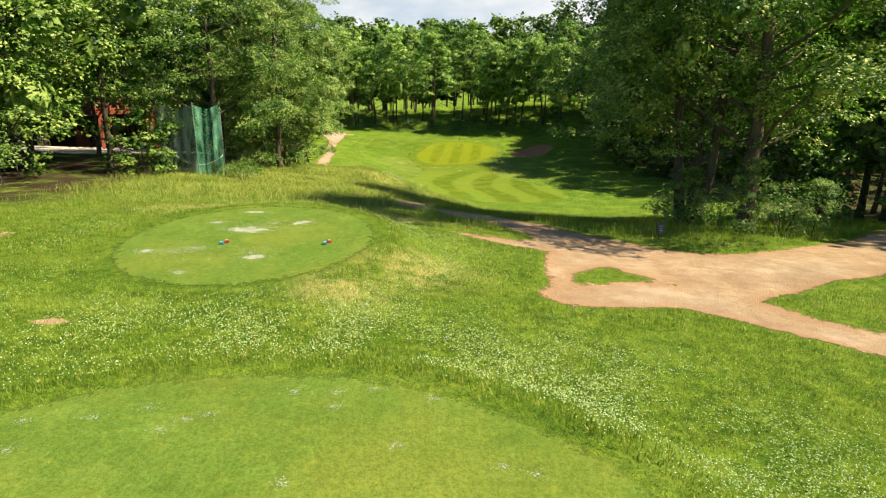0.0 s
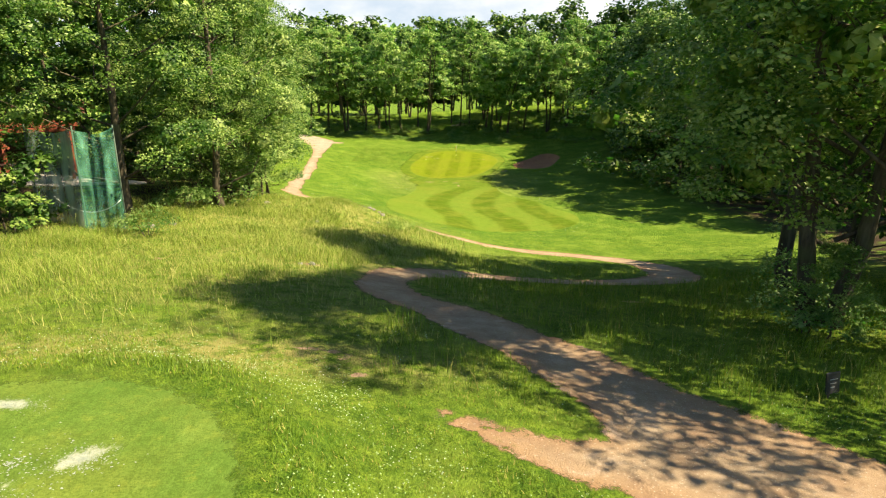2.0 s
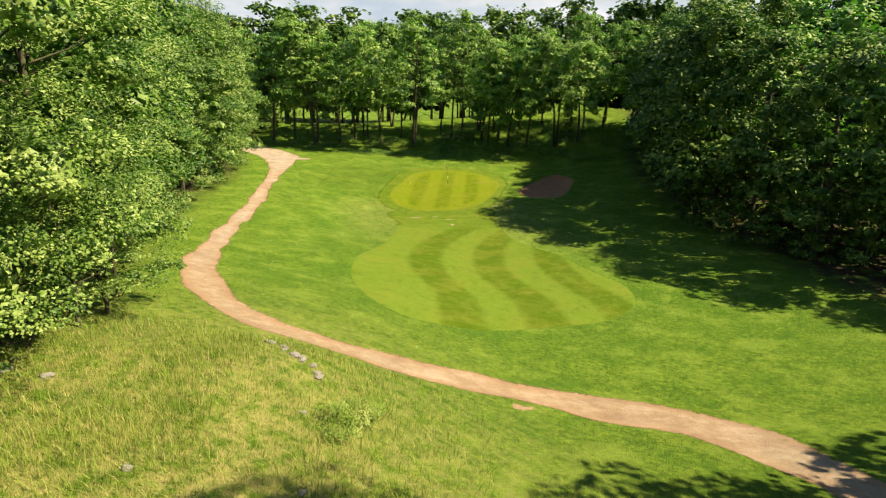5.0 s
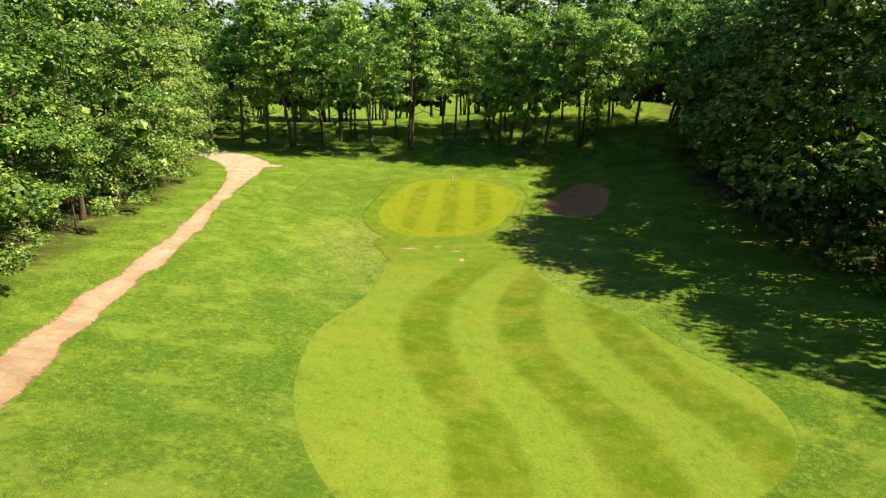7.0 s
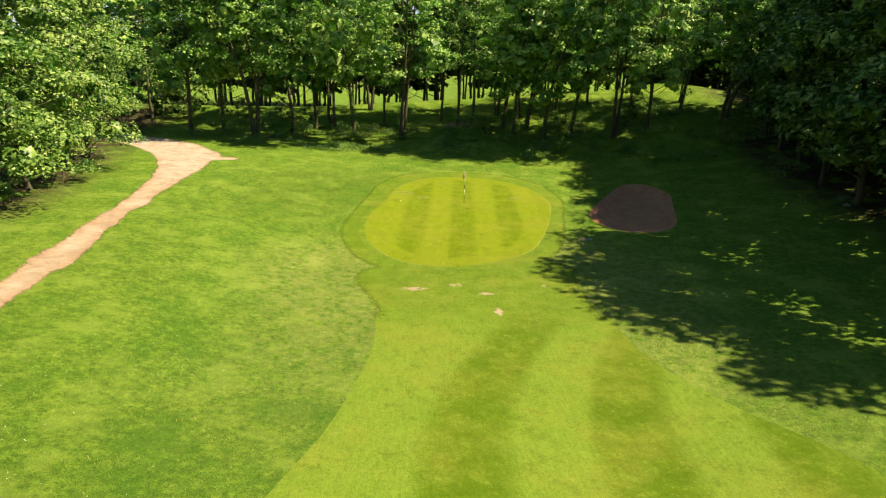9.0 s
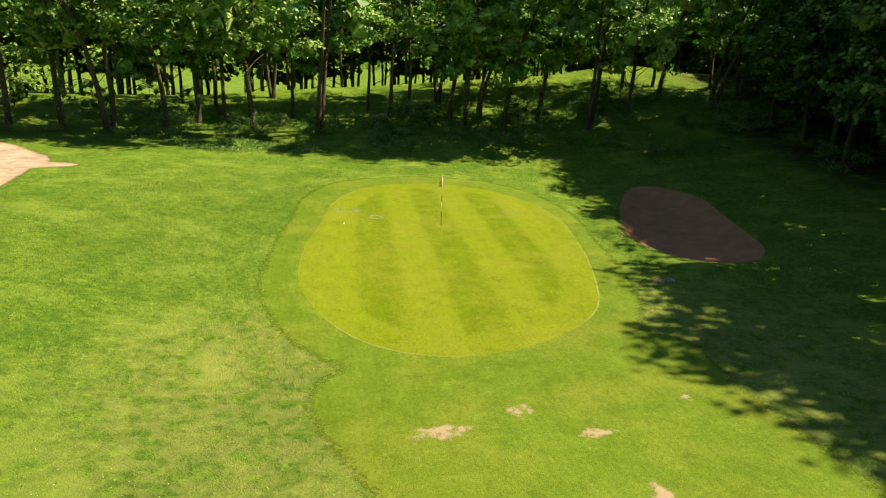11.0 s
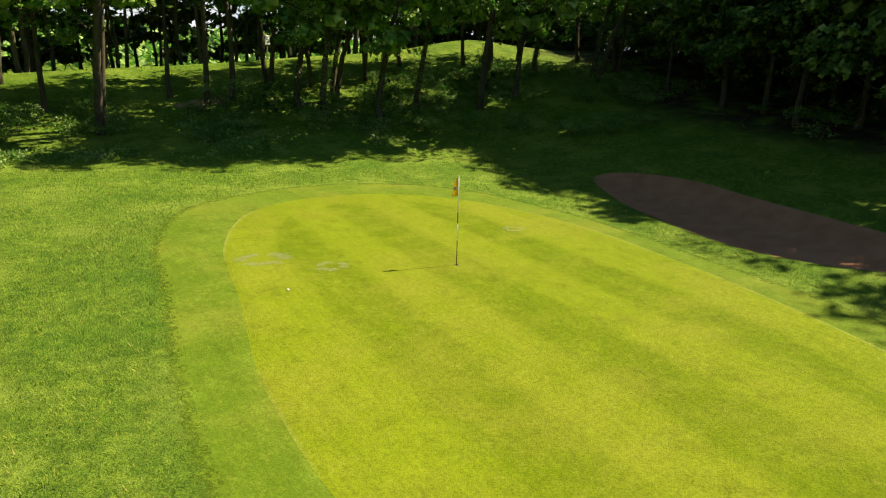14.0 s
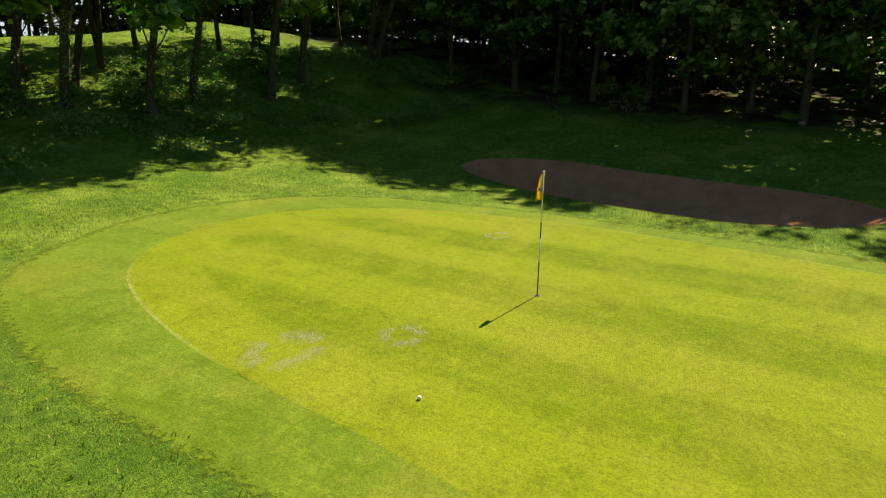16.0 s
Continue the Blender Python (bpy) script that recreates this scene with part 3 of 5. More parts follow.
def ground_z(x, y):
    return float(land(np.array([x]), np.array([y]))[0])


def grid_lines(lo, hi, step, outer):
    lines = list(np.arange(lo, hi + 1e-6, step))
    s, a, b = step, lo, hi
    while a > -outer:
        s *= 1.22
        a, b = a - s, b + s
        lines += [a, b]
    return np.array(sorted(lines))


GX = grid_lines(-25.0, 25.0, 0.34, 2600)
GY = grid_lines(2.0, 122.0, 0.34, 2600)
XX, YY = np.meshgrid(GX, GY)
ZZ = land(XX, YY)
D_TRACK, D_FAIR, D_GREEN, D_COLLAR = track_edge(XX, YY), inside_distance(XX, YY, FAIRWAY), inside_distance(XX, YY, GREEN), inside_distance(XX, YY, COLLAR)
D_BUNKER = inside_distance(XX, YY, BUNKER)
D_TEE_A, D_TEE_B = ellipse_distance(XX, YY, TEE_A), ellipse_distance(XX, YY, TEE_B)
ZZ -= 0.42 * smooth(0.15, -1.6, D_BUNKER)
ZZ += 0.14 * np.exp(-((D_BUNKER - 0.5) / 0.7) ** 2)
ZZ -= 0.05 * smooth(0.1, -0.5, D_TRACK)
BARE_V = spots(XX, YY, BARE)


def stripe_fair(x, y):
    k = np.arange(52, 96.0, 0.5)
    curve = np.interp(k, [57.5, 62, 64, 65.5, 67, 69, 71, 74, 76, 79, 82, 84, 88], [0, -0.2, -0.4, -1.1, -1.6, -2.0, -2.15, -2.0, -1.7, -0.7, 0.8, 1.8, 2.8])
    curve = np.convolve(np.pad(curve, 3, mode="edge"), np.ones(7) / 7, "valid")
    return (x - 0.8 - np.interp(y, k, curve)) / 2.15 + 0.5


def stripe_green(x, y):
    return (x - 0.06 * (y - 100) + 1.45) / 1.435 + 1.0


def sheet(name, mask_d, lift, mat, label, category, attrs):
    """A surface laid over the ground, cut along mask_d = 0."""
    ny, nx = XX.shape
    idx = -np.ones(XX.shape, int)
    verts, faces, vals = [], [], {k: [] for k in attrs}
    cut = {}

    def corner(j, i):
        if idx[j, i] < 0:
            idx[j, i] = len(verts)
            verts.append((XX[j, i], YY[j, i], ZZ[j, i] + lift))
            for k, a in attrs.items():
                vals[k].append(a[j, i])
        return idx[j, i]

    def crossing(p, q):
        key = (min(p, q), max(p, q))
        if key not in cut:
            a, b = mask_d[p], mask_d[q]
            t = min(max(a / (a - b), 0.001), 0.999)
            cut[key] = len(verts)
            verts.append((XX[p] + t * (XX[q] - XX[p]), YY[p] + t * (YY[q] - YY[p]), ZZ[p] + t * (ZZ[q] - ZZ[p]) + lift * 0.35))
            for k, v in attrs.items():
                vals[k].append(v[p] + t * (v[q] - v[p]))
        return cut[key]

    inside = mask_d < 0
    some = inside[:-1, :-1] | inside[1:, :-1] | inside[:-1, 1:] | inside[1:, 1:]
    for j, i in zip(*np.nonzero(some)):
        ring = [(j, i), (j, i + 1), (j + 1, i + 1), (j + 1, i)]
        f = []
        for a, b in zip(ring, ring[1:] + ring[:1]):
            if inside[a]:
                f.append(corner(*a))
            if inside[a] != inside[b]:
                f.append(crossing(a, b))
        if len(f) > 2:
            faces.append(f)
    me = mesh_from(name, verts, faces, [mat], True)
    for k, v in vals.items():
        me.attributes.new(k, "FLOAT", "POINT").data.foreach_set("value", np.array(v, np.float32))
    return tagged(new(name, me), label, category, kind="structure")


def build_ground():
    ny, nx = XX.shape
    i, j = np.meshgrid(np.arange(nx - 1), np.arange(ny - 1))
    a = (j * nx + i).ravel()
    me = fast_mesh("ground", np.stack([XX, YY, ZZ], -1).reshape(-1, 3), np.stack([a, a + 1, a + nx + 1, a + nx], 1), 4, M_ROUGH, True)
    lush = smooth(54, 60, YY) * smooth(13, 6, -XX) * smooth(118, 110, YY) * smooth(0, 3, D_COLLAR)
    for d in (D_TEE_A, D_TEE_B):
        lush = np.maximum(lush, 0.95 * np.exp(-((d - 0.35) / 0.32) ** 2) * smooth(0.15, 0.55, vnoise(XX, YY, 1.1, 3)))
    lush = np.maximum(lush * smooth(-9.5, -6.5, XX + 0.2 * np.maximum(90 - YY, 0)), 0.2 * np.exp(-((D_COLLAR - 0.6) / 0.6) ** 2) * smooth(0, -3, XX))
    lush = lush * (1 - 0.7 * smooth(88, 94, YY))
    straw = np.exp(-((XX + 5) / 6.5) ** 2 - ((YY - 40) / 10) ** 2) + 0.35 * np.exp(-((XX + 3) / 7) ** 2 - ((YY - 29) / 4) ** 2)
    straw = np.maximum(straw, 0.30 * smooth(6, 2, D_FAIR) * smooth(70, 85, YY))
    straw = np.maximum(straw, 1.0 * spots(XX, YY, DRY))
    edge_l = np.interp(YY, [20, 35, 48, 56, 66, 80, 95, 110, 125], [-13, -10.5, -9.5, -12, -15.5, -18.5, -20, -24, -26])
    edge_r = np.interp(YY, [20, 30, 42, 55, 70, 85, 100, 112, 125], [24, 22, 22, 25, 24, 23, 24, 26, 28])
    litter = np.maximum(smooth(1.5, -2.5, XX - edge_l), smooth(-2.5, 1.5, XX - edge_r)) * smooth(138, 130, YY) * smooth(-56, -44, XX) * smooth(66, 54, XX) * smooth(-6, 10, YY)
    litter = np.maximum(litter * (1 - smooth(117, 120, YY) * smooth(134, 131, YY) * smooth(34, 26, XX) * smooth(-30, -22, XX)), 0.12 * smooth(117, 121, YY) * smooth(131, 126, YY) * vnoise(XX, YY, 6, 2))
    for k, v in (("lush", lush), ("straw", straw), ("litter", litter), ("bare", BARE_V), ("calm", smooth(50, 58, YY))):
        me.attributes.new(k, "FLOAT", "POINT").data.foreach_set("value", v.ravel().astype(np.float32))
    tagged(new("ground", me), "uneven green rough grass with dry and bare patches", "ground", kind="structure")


build_ground()
ZERO = np.zeros(XX.shape)
MOWN = np.minimum(D_FAIR, D_COLLAR)
FADE = np.maximum(np.clip(-MOWN / 0.8, 0, 1.4), 1.4 * smooth(84.5, 80.5, YY))
sheet("fairway", np.maximum(MOWN, -D_GREEN), 0.008, M_FAIRWAY, "mown fairway with wavy light and dark green stripes", "fairway",
      {"stripe": np.maximum(stripe_fair(XX, YY), 0.0), "edge": ZERO - 5, "bare": BARE_V, "plain": np.maximum(smooth(80, 85, YY), smooth(0.9, -0.1, D_COLLAR)), "tone": 0.30 + 0.25 * smooth(-4.6, -1.0, XX), "fade": FADE})
sheet("putting_green", D_GREEN, 0.011, M_GREEN, "smooth yellow-green putting green with mowing stripes", "putting green",
      {"stripe": stripe_green(XX, YY), "edge": D_GREEN, "bare": 0.45 * rings(XX, YY, REPAIR), "plain": ZERO, "tone": ZERO + 0.35})
sheet("bunker", D_BUNKER, 0.010, M_SAND, "bunker of reddish-brown sand in tree shade", "bunker", {})
sheet("tee_box_1", D_TEE_A, 0.014, M_TEE, "mown tee with small pale divot marks", "tee box",
      {"stripe": ZERO + 0.5, "edge": ZERO - 5, "bare": ZERO, "plain": ZERO + 1, "tone": ZERO + 0.35, "fade": np.clip(-D_TEE_A / 0.45, 0, 1.4)})
sheet("tee_box_2", D_TEE_B, 0.014, M_TEE, "round mown tee with worn sandy patches", "tee box",
      {"stripe": ZERO + 0.5, "edge": ZERO - 5, "bare": np.maximum(0.84 * spots(XX, YY, WORN_TEE), 0.50 * smooth(0.45, 0.95, vnoise(XX, YY, 0.5, 2)) * smooth(0, -0.9, D_TEE_B)), "plain": ZERO + 1, "tone": ZERO + 0.35, "fade": np.clip(-D_TEE_B / 0.5, 0, 1.4)})
sheet("dirt_track", D_TRACK, 0.008, M_DIRT, "sandy orange dirt track winding through the grass", "dirt track", {"edge": D_TRACK, "pale": (0.25 * smooth(54, 72, YY) + 0.35 * smooth(96, 106, YY)) * smooth(0.0, -0.5, D_TRACK)})
# ---- trees ----
def leaf_quads(pos, along, size, width, g, out=None):
    """Small folded leaves: one quad each, at pos, pointing along, their upper sides turned up and out to the light."""
    n = len(pos)
    along = along / (np.linalg.norm(along, axis=1, keepdims=True) + 1e-9)
    face = g.normal(size=(n, 3)) * 0.30 + np.array([0, 0, 0.55])
    if out is not None:
        face = face + 1.0 * out
    side = np.cross(along, face)
    side /= np.linalg.norm(side, axis=1, keepdims=True) + 1e-9
    L = (size * g.uniform(0.65, 1.3, n))[:, None]
    W = L * width
    droop = np.cross(side, along) * L * 0.16
    v = np.stack([pos, pos + along * L * 0.5 + side * W - droop, pos + along * L, pos + along * L * 0.5 - side * W - droop], 1)
    return v.reshape(-1, 3)


def crown_points(lobes, clumps, leaves, g, spray):
    """Leaves on shelving, domed sprays that stand out from the lobes of a crown, with shade between them."""
    pos, along, outs = [], [], []
    centre = np.mean([c for c, _ in lobes], 0)
    area = np.array([r * r for _, r in lobes])
    for (c, r), share in zip(lobes, area / area.sum()):
        for _ in range(max(3, int(round(clumps * share)))):
            d = g.normal(size=3)
            d[2] = abs(d[2]) * 1.0 - 0.38
            d = d / np.linalg.norm(d) + 0.50 * (c - centre) / (np.linalg.norm(c - centre) + 1e-6)
            d /= np.linalg.norm(d)
            at = c + d * r * g.uniform(0.66, 1.16) * np.array([1, 1, 0.9])
            s = spray * g.uniform(0.6, 1.5)
            k = int(leaves * g.uniform(0.65, 1.3) * (s / spray) ** 1.3)
            u = g.normal(size=(k, 3)) + 0.35 * d
            u[:, 2] = np.abs(u[:, 2]) * 0.9 - 0.22
            u /= np.linalg.norm(u, axis=1, keepdims=True)
            shell = s * g.uniform(0.45, 1.0, (k, 1)) ** 0.5 * np.where(g.random((k, 1)) < 0.12, 1.22, 1.0)
            pos.append(at + u * shell * np.array([1, 1, 0.64]))
            o = u * np.array([0.55, 0.55, 0.9]) + d * 0.65
            outs.append(o / np.linalg.norm(o, axis=1, keepdims=True))
            along.append(u * np.array([0.7, 0.7, 0.2]) + g.normal(size=(k, 3)) * np.array([0.6, 0.6, 0.25]) + np.array([0, 0, -0.22]))
    return np.concatenate(pos), np.concatenate(along), np.concatenate(outs)


def inner_leaves(lobes, each, g):
    """The closed, shaded leaf mass in the heart of each lobe."""
    pos, size, outs = [], [], []
    deep = 0.72 if each > 100 else 1.0
    for c, r in lobes:
        u = g.normal(size=(each, 3))
        u /= np.linalg.norm(u, axis=1, keepdims=True)
        pos.append(c + u * r * deep * g.uniform(0.30, 0.58, (each, 1)) * np.array([1, 1, 0.85]))
        size.append(np.full(each, r * deep * math.sqrt(6.0 / each)))
        outs.append(u)
    pos, size, outs = np.concatenate(pos), np.concatenate(size), np.concatenate(outs)
    along = np.cross(outs, g.normal(size=pos.shape))
    along /= np.linalg.norm(along, axis=1, keepdims=True) + 1e-9
    return leaf_quads(pos - along * size[:, None] * 0.5, along, size, 0.5, g, 1.6 * outs)


def tree_model(seed, height, base, radius, lobes, clumps, leaves, leaf, spray, trunk, mat, label, stems=1, skirt=0.0, lean=0.0, width=0.38, heart=24, boughs=(), ivy=0, kind="tree"):
    """One tree: tapered trunk with limbs, and a crown of leaf sprays in uneven lobes."""
    g = np.random.default_rng(seed)
    root = thing(kind, Matrix(), label, kind)
    ls = []
    for k in range(lobes):
        h = (k + 0.5) / lobes
        a = 2.39996 * k + g.uniform(-0.5, 0.5)
        prof = math.sin(math.pi * min(max(0.16 + 0.84 * h, 0.0), 1.0) ** 0.85) ** 0.6
        prof = max(prof, skirt * (1 - h))
        rr = radius * prof * g.uniform(0.45, 0.80)
        z = base + (height - base) * (0.10 + 0.82 * h)
        ls.append((np.array([rr * math.cos(a) + lean * h, rr * math.sin(a), z]), radius * g.uniform(0.25, 0.40) * (0.75 + 0.25 * prof)))
    ls.append((np.array([lean, 0, height - radius * 0.30]), radius * 0.34))
    ls += [(np.array(q[:3]), q[3]) for q in boughs]
    bm = bmesh.new()
    for s in range(stems):
        off = Vector((0, 0, 0)) if stems == 1 else Vector((math.cos(s * 2.4), math.sin(s * 2.4), 0)) * trunk * 1.5
        tilt = g.uniform(-0.05, 0.05, 2) + (np.array([off.x, off.y]) * 0.16 / max(trunk, 0.01) * 0.3 if stems > 1 else 0)
        top = height * 0.80
        pts, rad = [off + Vector((0, 0, -0.35))], [trunk * 1.35]
        for q in (0.01, 0.06, 0.2, 0.4, 0.6, 0.8, 1.0):
            pts.append(off + Vector((tilt[0] * q * top + lean * q * q + g.normal() * 0.05, tilt[1] * q * top + g.normal() * 0.05, q * top)))
            rad.append(trunk * (1.22 if q < 0.03 else 1.02 - 0.86 * q))
        add_tube(bm, pts, rad, 9)
    for q, (c, r) in enumerate(ls):
        z0 = max(base * 0.55, min(c[2] - r * 1.2, height * 0.7))
        a = Vector((lean * (z0 / height) ** 2, 0, z0))
        b = Vector(c)
        m = (a + b) / 2 + Vector((g.normal() * 0.25, g.normal() * 0.25, -0.25))
        w = trunk * max(0.32 - 0.24 * z0 / height, 0.09) * (0.45 if q >= len(ls) - len(boughs) else 1.0)
        add_tube(bm, [a, m, b, b + (b - m) * 0.45], [w, w * 0.65, w * 0.35, w * 0.1], 4, False)
    part("trunk", bm, M_BARK, root)
    if ivy:
        a, h = g.uniform(0, 2 * math.pi, ivy), 5.2 * g.uniform(0, 1, ivy) ** 1.4
        d = np.stack([np.cos(a), np.sin(a), np.zeros(ivy)], 1)
        p = d * (trunk * 1.05 + g.uniform(0, 0.30, (ivy, 1)) ** 1.5 * (1.1 - 0.6 * h[:, None] / 5.2))
        p[:, 2] = h
        p[:, 0] += lean * (h / (height * 0.8)) ** 2
        v = leaf_quads(p, d + g.normal(size=(ivy, 3)) * 0.5 - np.array([0, 0, 0.5]), 0.11, 0.5, g, d)
        part_mesh("ivy", fast_mesh("ivy", v, np.arange(len(v)).reshape(-1, 4), 4, M_SHRUB), root, "dark green ivy climbing the trunk")
    pos, along, outs = crown_points(ls, clumps, leaves, g, spray)
    v = np.concatenate([leaf_quads(pos, along, leaf, width, g, outs), inner_leaves(ls, heart, g)])
    part_mesh("crown", fast_mesh("crown", v, np.arange(len(v)).reshape(-1, 4), 4, mat), root)
    return root


def plant(models, rows, group, g, zoff=0.0, grow=(0.9, 1.12), face=None):
    for k, (x, y) in enumerate(rows):
        src = models[k % len(models)]
        s = g.uniform(*grow)
        ob = copy_thing(src, pose(x, y, ground_z(x, y) + zoff, 0, 0, g.uniform(0, 360) if face is None else face + g.uniform(-30, 30)))
        ob.scale = (s * g.uniform(0.94, 1.06), s * g.uniform(0.94, 1.06), s)
        tagged(ob, group=group)


def drop_model(ob):
    for o in (*ob.children_recursive, ob):
        bpy.data.objects.remove(o)


g = np.random.default_rng(21)
NEAR = [tree_model(100 + k, 14.6 + k * 1.0, 1.0, 4.4, 24, 215, 195, 0.088, 0.56, 0.17, M_LEAF_BRIGHT,
                   "tall leafy oak with sunlit yellow-green crown down to the grass", skirt=0.66, heart=300) for k in range(2)]
EDGE = [tree_model(104 + k, 15.0 + k * 1.2, 1.0, 4.2, 24, 220, 60, 0.155, 0.62, 0.17, M_LEAF_BRIGHT,
                   "tall leafy oak with sunlit crown at the edge of the wood", skirt=0.70, heart=90) for k in range(2)]
EDGE_FAR = [tree_model(110 + k, 14.5 + k * 1.2, 0.6, 4.1, 21, 180, 58, 0.19, 0.70, 0.17, M_LEAF_BRIGHT,
                       "leafy oak with sunlit crown beside the dirt track", skirt=0.95, heart=44) for k in range(2)]
YOUNG = [tree_model(115 + k, 5.5 + k, 0.2, 2.1, 11, 80, 52, 0.130, 0.42, 0.06, M_LEAF_BRIGHT,
                    "young bushy oak filling the edge of the wood", skirt=1.0, heart=90) for k in range(2)]
YOUNG_NEAR = [tree_model(117 + k, 5.4 + k, 0.2, 2.1, 11, 100, 84, 0.085, 0.38, 0.06, M_LEAF_BRIGHT,
                         "young bushy oak with fine leaves above the grass slope", skirt=1.0, heart=160) for k in range(2)]
OAK = [tree_model(120 + k, 17.0, 3.2, 5.7, 32, 400, 96, 0.135, 0.68, 0.27, M_LEAF_OAK,
                  "old oak with dark trunk and broad hanging branches", stems=1 + k, heart=220) for k in range(2)]
OAK_HIGH = [tree_model(124, 17.5, 4.2, 5.9, 22, 280, 86, 0.150, 0.66, 0.25, M_LEAF_OAK, "old oak with tall bare trunk and hanging twigs", heart=24,
                       boughs=[(-4.4, 0.2, 3.9, 0.75), (-5.8, 0.6, 3.9, 0.6), (-3.4, -0.5, 3.5, 0.55), (-6.2, 0.3, 5.6, 1.0), (-5.4, -1.0, 6.6, 1.2)])]
WOOD = [tree_model(140 + k, 16.0 + 1.2 * (k % 3), (2.8, 4.2, 4.8, 3.4)[k], 3.4, 15, 84, 36, 0.25, 0.62, 0.17, M_LEAF_FAR,
                   "slender woodland oak with bare trunk below its crown", stems=2 if k == 3 else 1, heart=26) for k in range(4)]
BANK = [tree_model(150 + k, 16.5 + 1.1 * k, (3.2, 4.6, 4.9)[k], 5.0, 24, 104, 38, 0.26, 0.66, 0.22, M_LEAF_FAR,
                   ("woodland oak with bare trunk on the shaded bank", "woodland oak with ivy-clad trunk on the bank", "twin-stemmed woodland oak on the shaded bank")[k], stems=2 if k == 2 else 1, ivy=(180, 520, 240)[k], lean=7.4, width=0.46, heart=26) for k in range(3)]
DEEP = [tree_model(160 + k, 14.2 + 1.0 * k, 0.8 + 0.9 * k, 4.2, 19, 115, 30, 0.31, 0.84, 0.18, M_LEAF_SHADED,
                   "woodland tree at the shaded edge, green leaves darkened as shade", skirt=0.8, width=0.5, heart=30) for k in range(3)]
THICKET = [tree_model(170 + k, 4.2 + 1.2 * k, 0.1, 2.3, 9, 38, 18, 0.30, 0.56, 0.05, M_LEAF_SHADED,
                      "hazel thicket under the trees, leaves darkened as shade", skirt=1.1, heart=24, kind="thicket") for k in range(2)]
INNER = [tree_model(180 + k, 15.0 + 1.0 * k, 1.4, 4.0, 12, 46, 16, 0.52, 0.95, 0.15, M_LEAF_FAR,
                    "woodland tree deep among others", skirt=0.6, width=0.5, heart=26) for k in range(2)]

DEEPER = DEEP[1:2]
DUSK = [tree_model(196 + k, 15.0 + 1.5 * k, 0.6, 3.9, 11, 50, 16, 0.66, 1.0, 0.15, M_LEAF_SHADED, "woodland tree beyond the meadow ridge, leaves darkened as shade", skirt=1.0, width=0.5, heart=26) for k in range(2)]
LEFT_EDGE = [(-16.8, 28.6), (-11.2, 37.4), (-8.9, 40.8), (-9.9, 44.6), (-10.2, 48.6), (-12.6, 52.4), (-14.4, 55.4), (-16.4, 60.2), (-18.0, 65.6), (-19.2, 71.2),
             (-20.2, 76.6), (-20.6, 82.4), (-21.4, 88.2), (-22.2, 94.6), (-23.4, 101.0), (-25.2, 107.0)]
plant(NEAR, LEFT_EDGE[1:3], "trees at the sunny edge of the wood", g, grow=(0.98, 1.06))
plant(EDGE, LEFT_EDGE[:1] + LEFT_EDGE[5:8], "trees at the sunny edge of the wood", g, grow=(0.95, 1.08))
plant(NEAR, LEFT_EDGE[3:5], "trees at the sunny edge of the wood", g, grow=(0.86, 0.90))
plant(EDGE_FAR, LEFT_EDGE[8:], "trees at the sunny edge of the wood", g, grow=(0.92, 1.1))
plant(YOUNG, [(-11.4, 52.8), (-13.0, 56.6), (-15.4, 62.0), (-17.0, 67.4), (-18.2, 73.4), (-19.2, 79.2), (-20.2, 85.2), (-21.0, 91.4),
              (-22.0, 97.6)], "young trees at the wood's edge", g, grow=(0.7, 1.15))
plant(YOUNG_NEAR, [(-10.2, 42.0), (-9.3, 43.4), (-9.0, 45.0), (-8.9, 46.9), (-9.2, 48.7), (-9.9, 50.6)], "young trees at the wood's edge", g, grow=(0.85, 1.15))
plant(EDGE_FAR, [(-20.0, 32.6), (-23.5, 36.5), (-28.0, 42.0)], "trees at the sunny edge of the wood", g)
BARE_STEM = [tree_model(190, 15.5, 3.6, 3.6, 20, 170, 60, 0.16, 0.5, 0.12, M_LEAF_BRIGHT, "slender oak with long bare trunk beside the terrace")]
plant(EDGE, [(-18.2, 33.2)], "trees at the sunny edge of the wood", g, grow=(0.95, 1.0))
plant(DEEPER, [(-23.8, 50.8), (-19.4, 52.6), (-27.6, 48.6), (-31.0, 46.0)], "trees behind the pergola", g)
plant(BARE_STEM, [(-15.9, 35.6), (-18.9, 40.0)], "trees at the sunny edge of the wood", g)
plant(WOOD, [(-16.4, 52.0)], "trees at the sunny edge of the wood", g)
plant(OAK, [(11.2, 26.0)], "oaks beside the dirt track", g, grow=(0.97, 0.97))
plant(OAK[1:], [(10.2, 28.4)], "oaks beside the dirt track", g, grow=(0.80, 0.80))
plant(OAK_HIGH, [(12.9, 35.0)], "oaks beside the dirt track", g, grow=(0.98, 1.04), face=0)
plant(YOUNG, [(13.0, 25.0), (11.0, 25.2), (9.6, 27.0)], "young trees at the wood's edge", g, grow=(0.34, 0.44))
BACK = [(-28, 125), (-23.1, 121.9), (-20.3, 122.8), (-17.3, 122.4), (-14, 124.4), (-12, 125.9), (-10, 126), (-8, 124.2), (-7, 131.5), (-5.2, 127), (-3.3, 123.6),
        (2.4, 126), (3.9, 126.4), (6.5, 128), (6.9, 124.3), (7.7, 122.6), (9.2, 124.6), (10.4, 121.2), (13.2, 121.7), (16.4, 129.2), (16.9, 120.6),
        (20.3, 121.1), (22.1, 126.1), (24.6, 124.2), (27.4, 121)]
FRONT = [p for p in BACK if p[1] < 124.7]
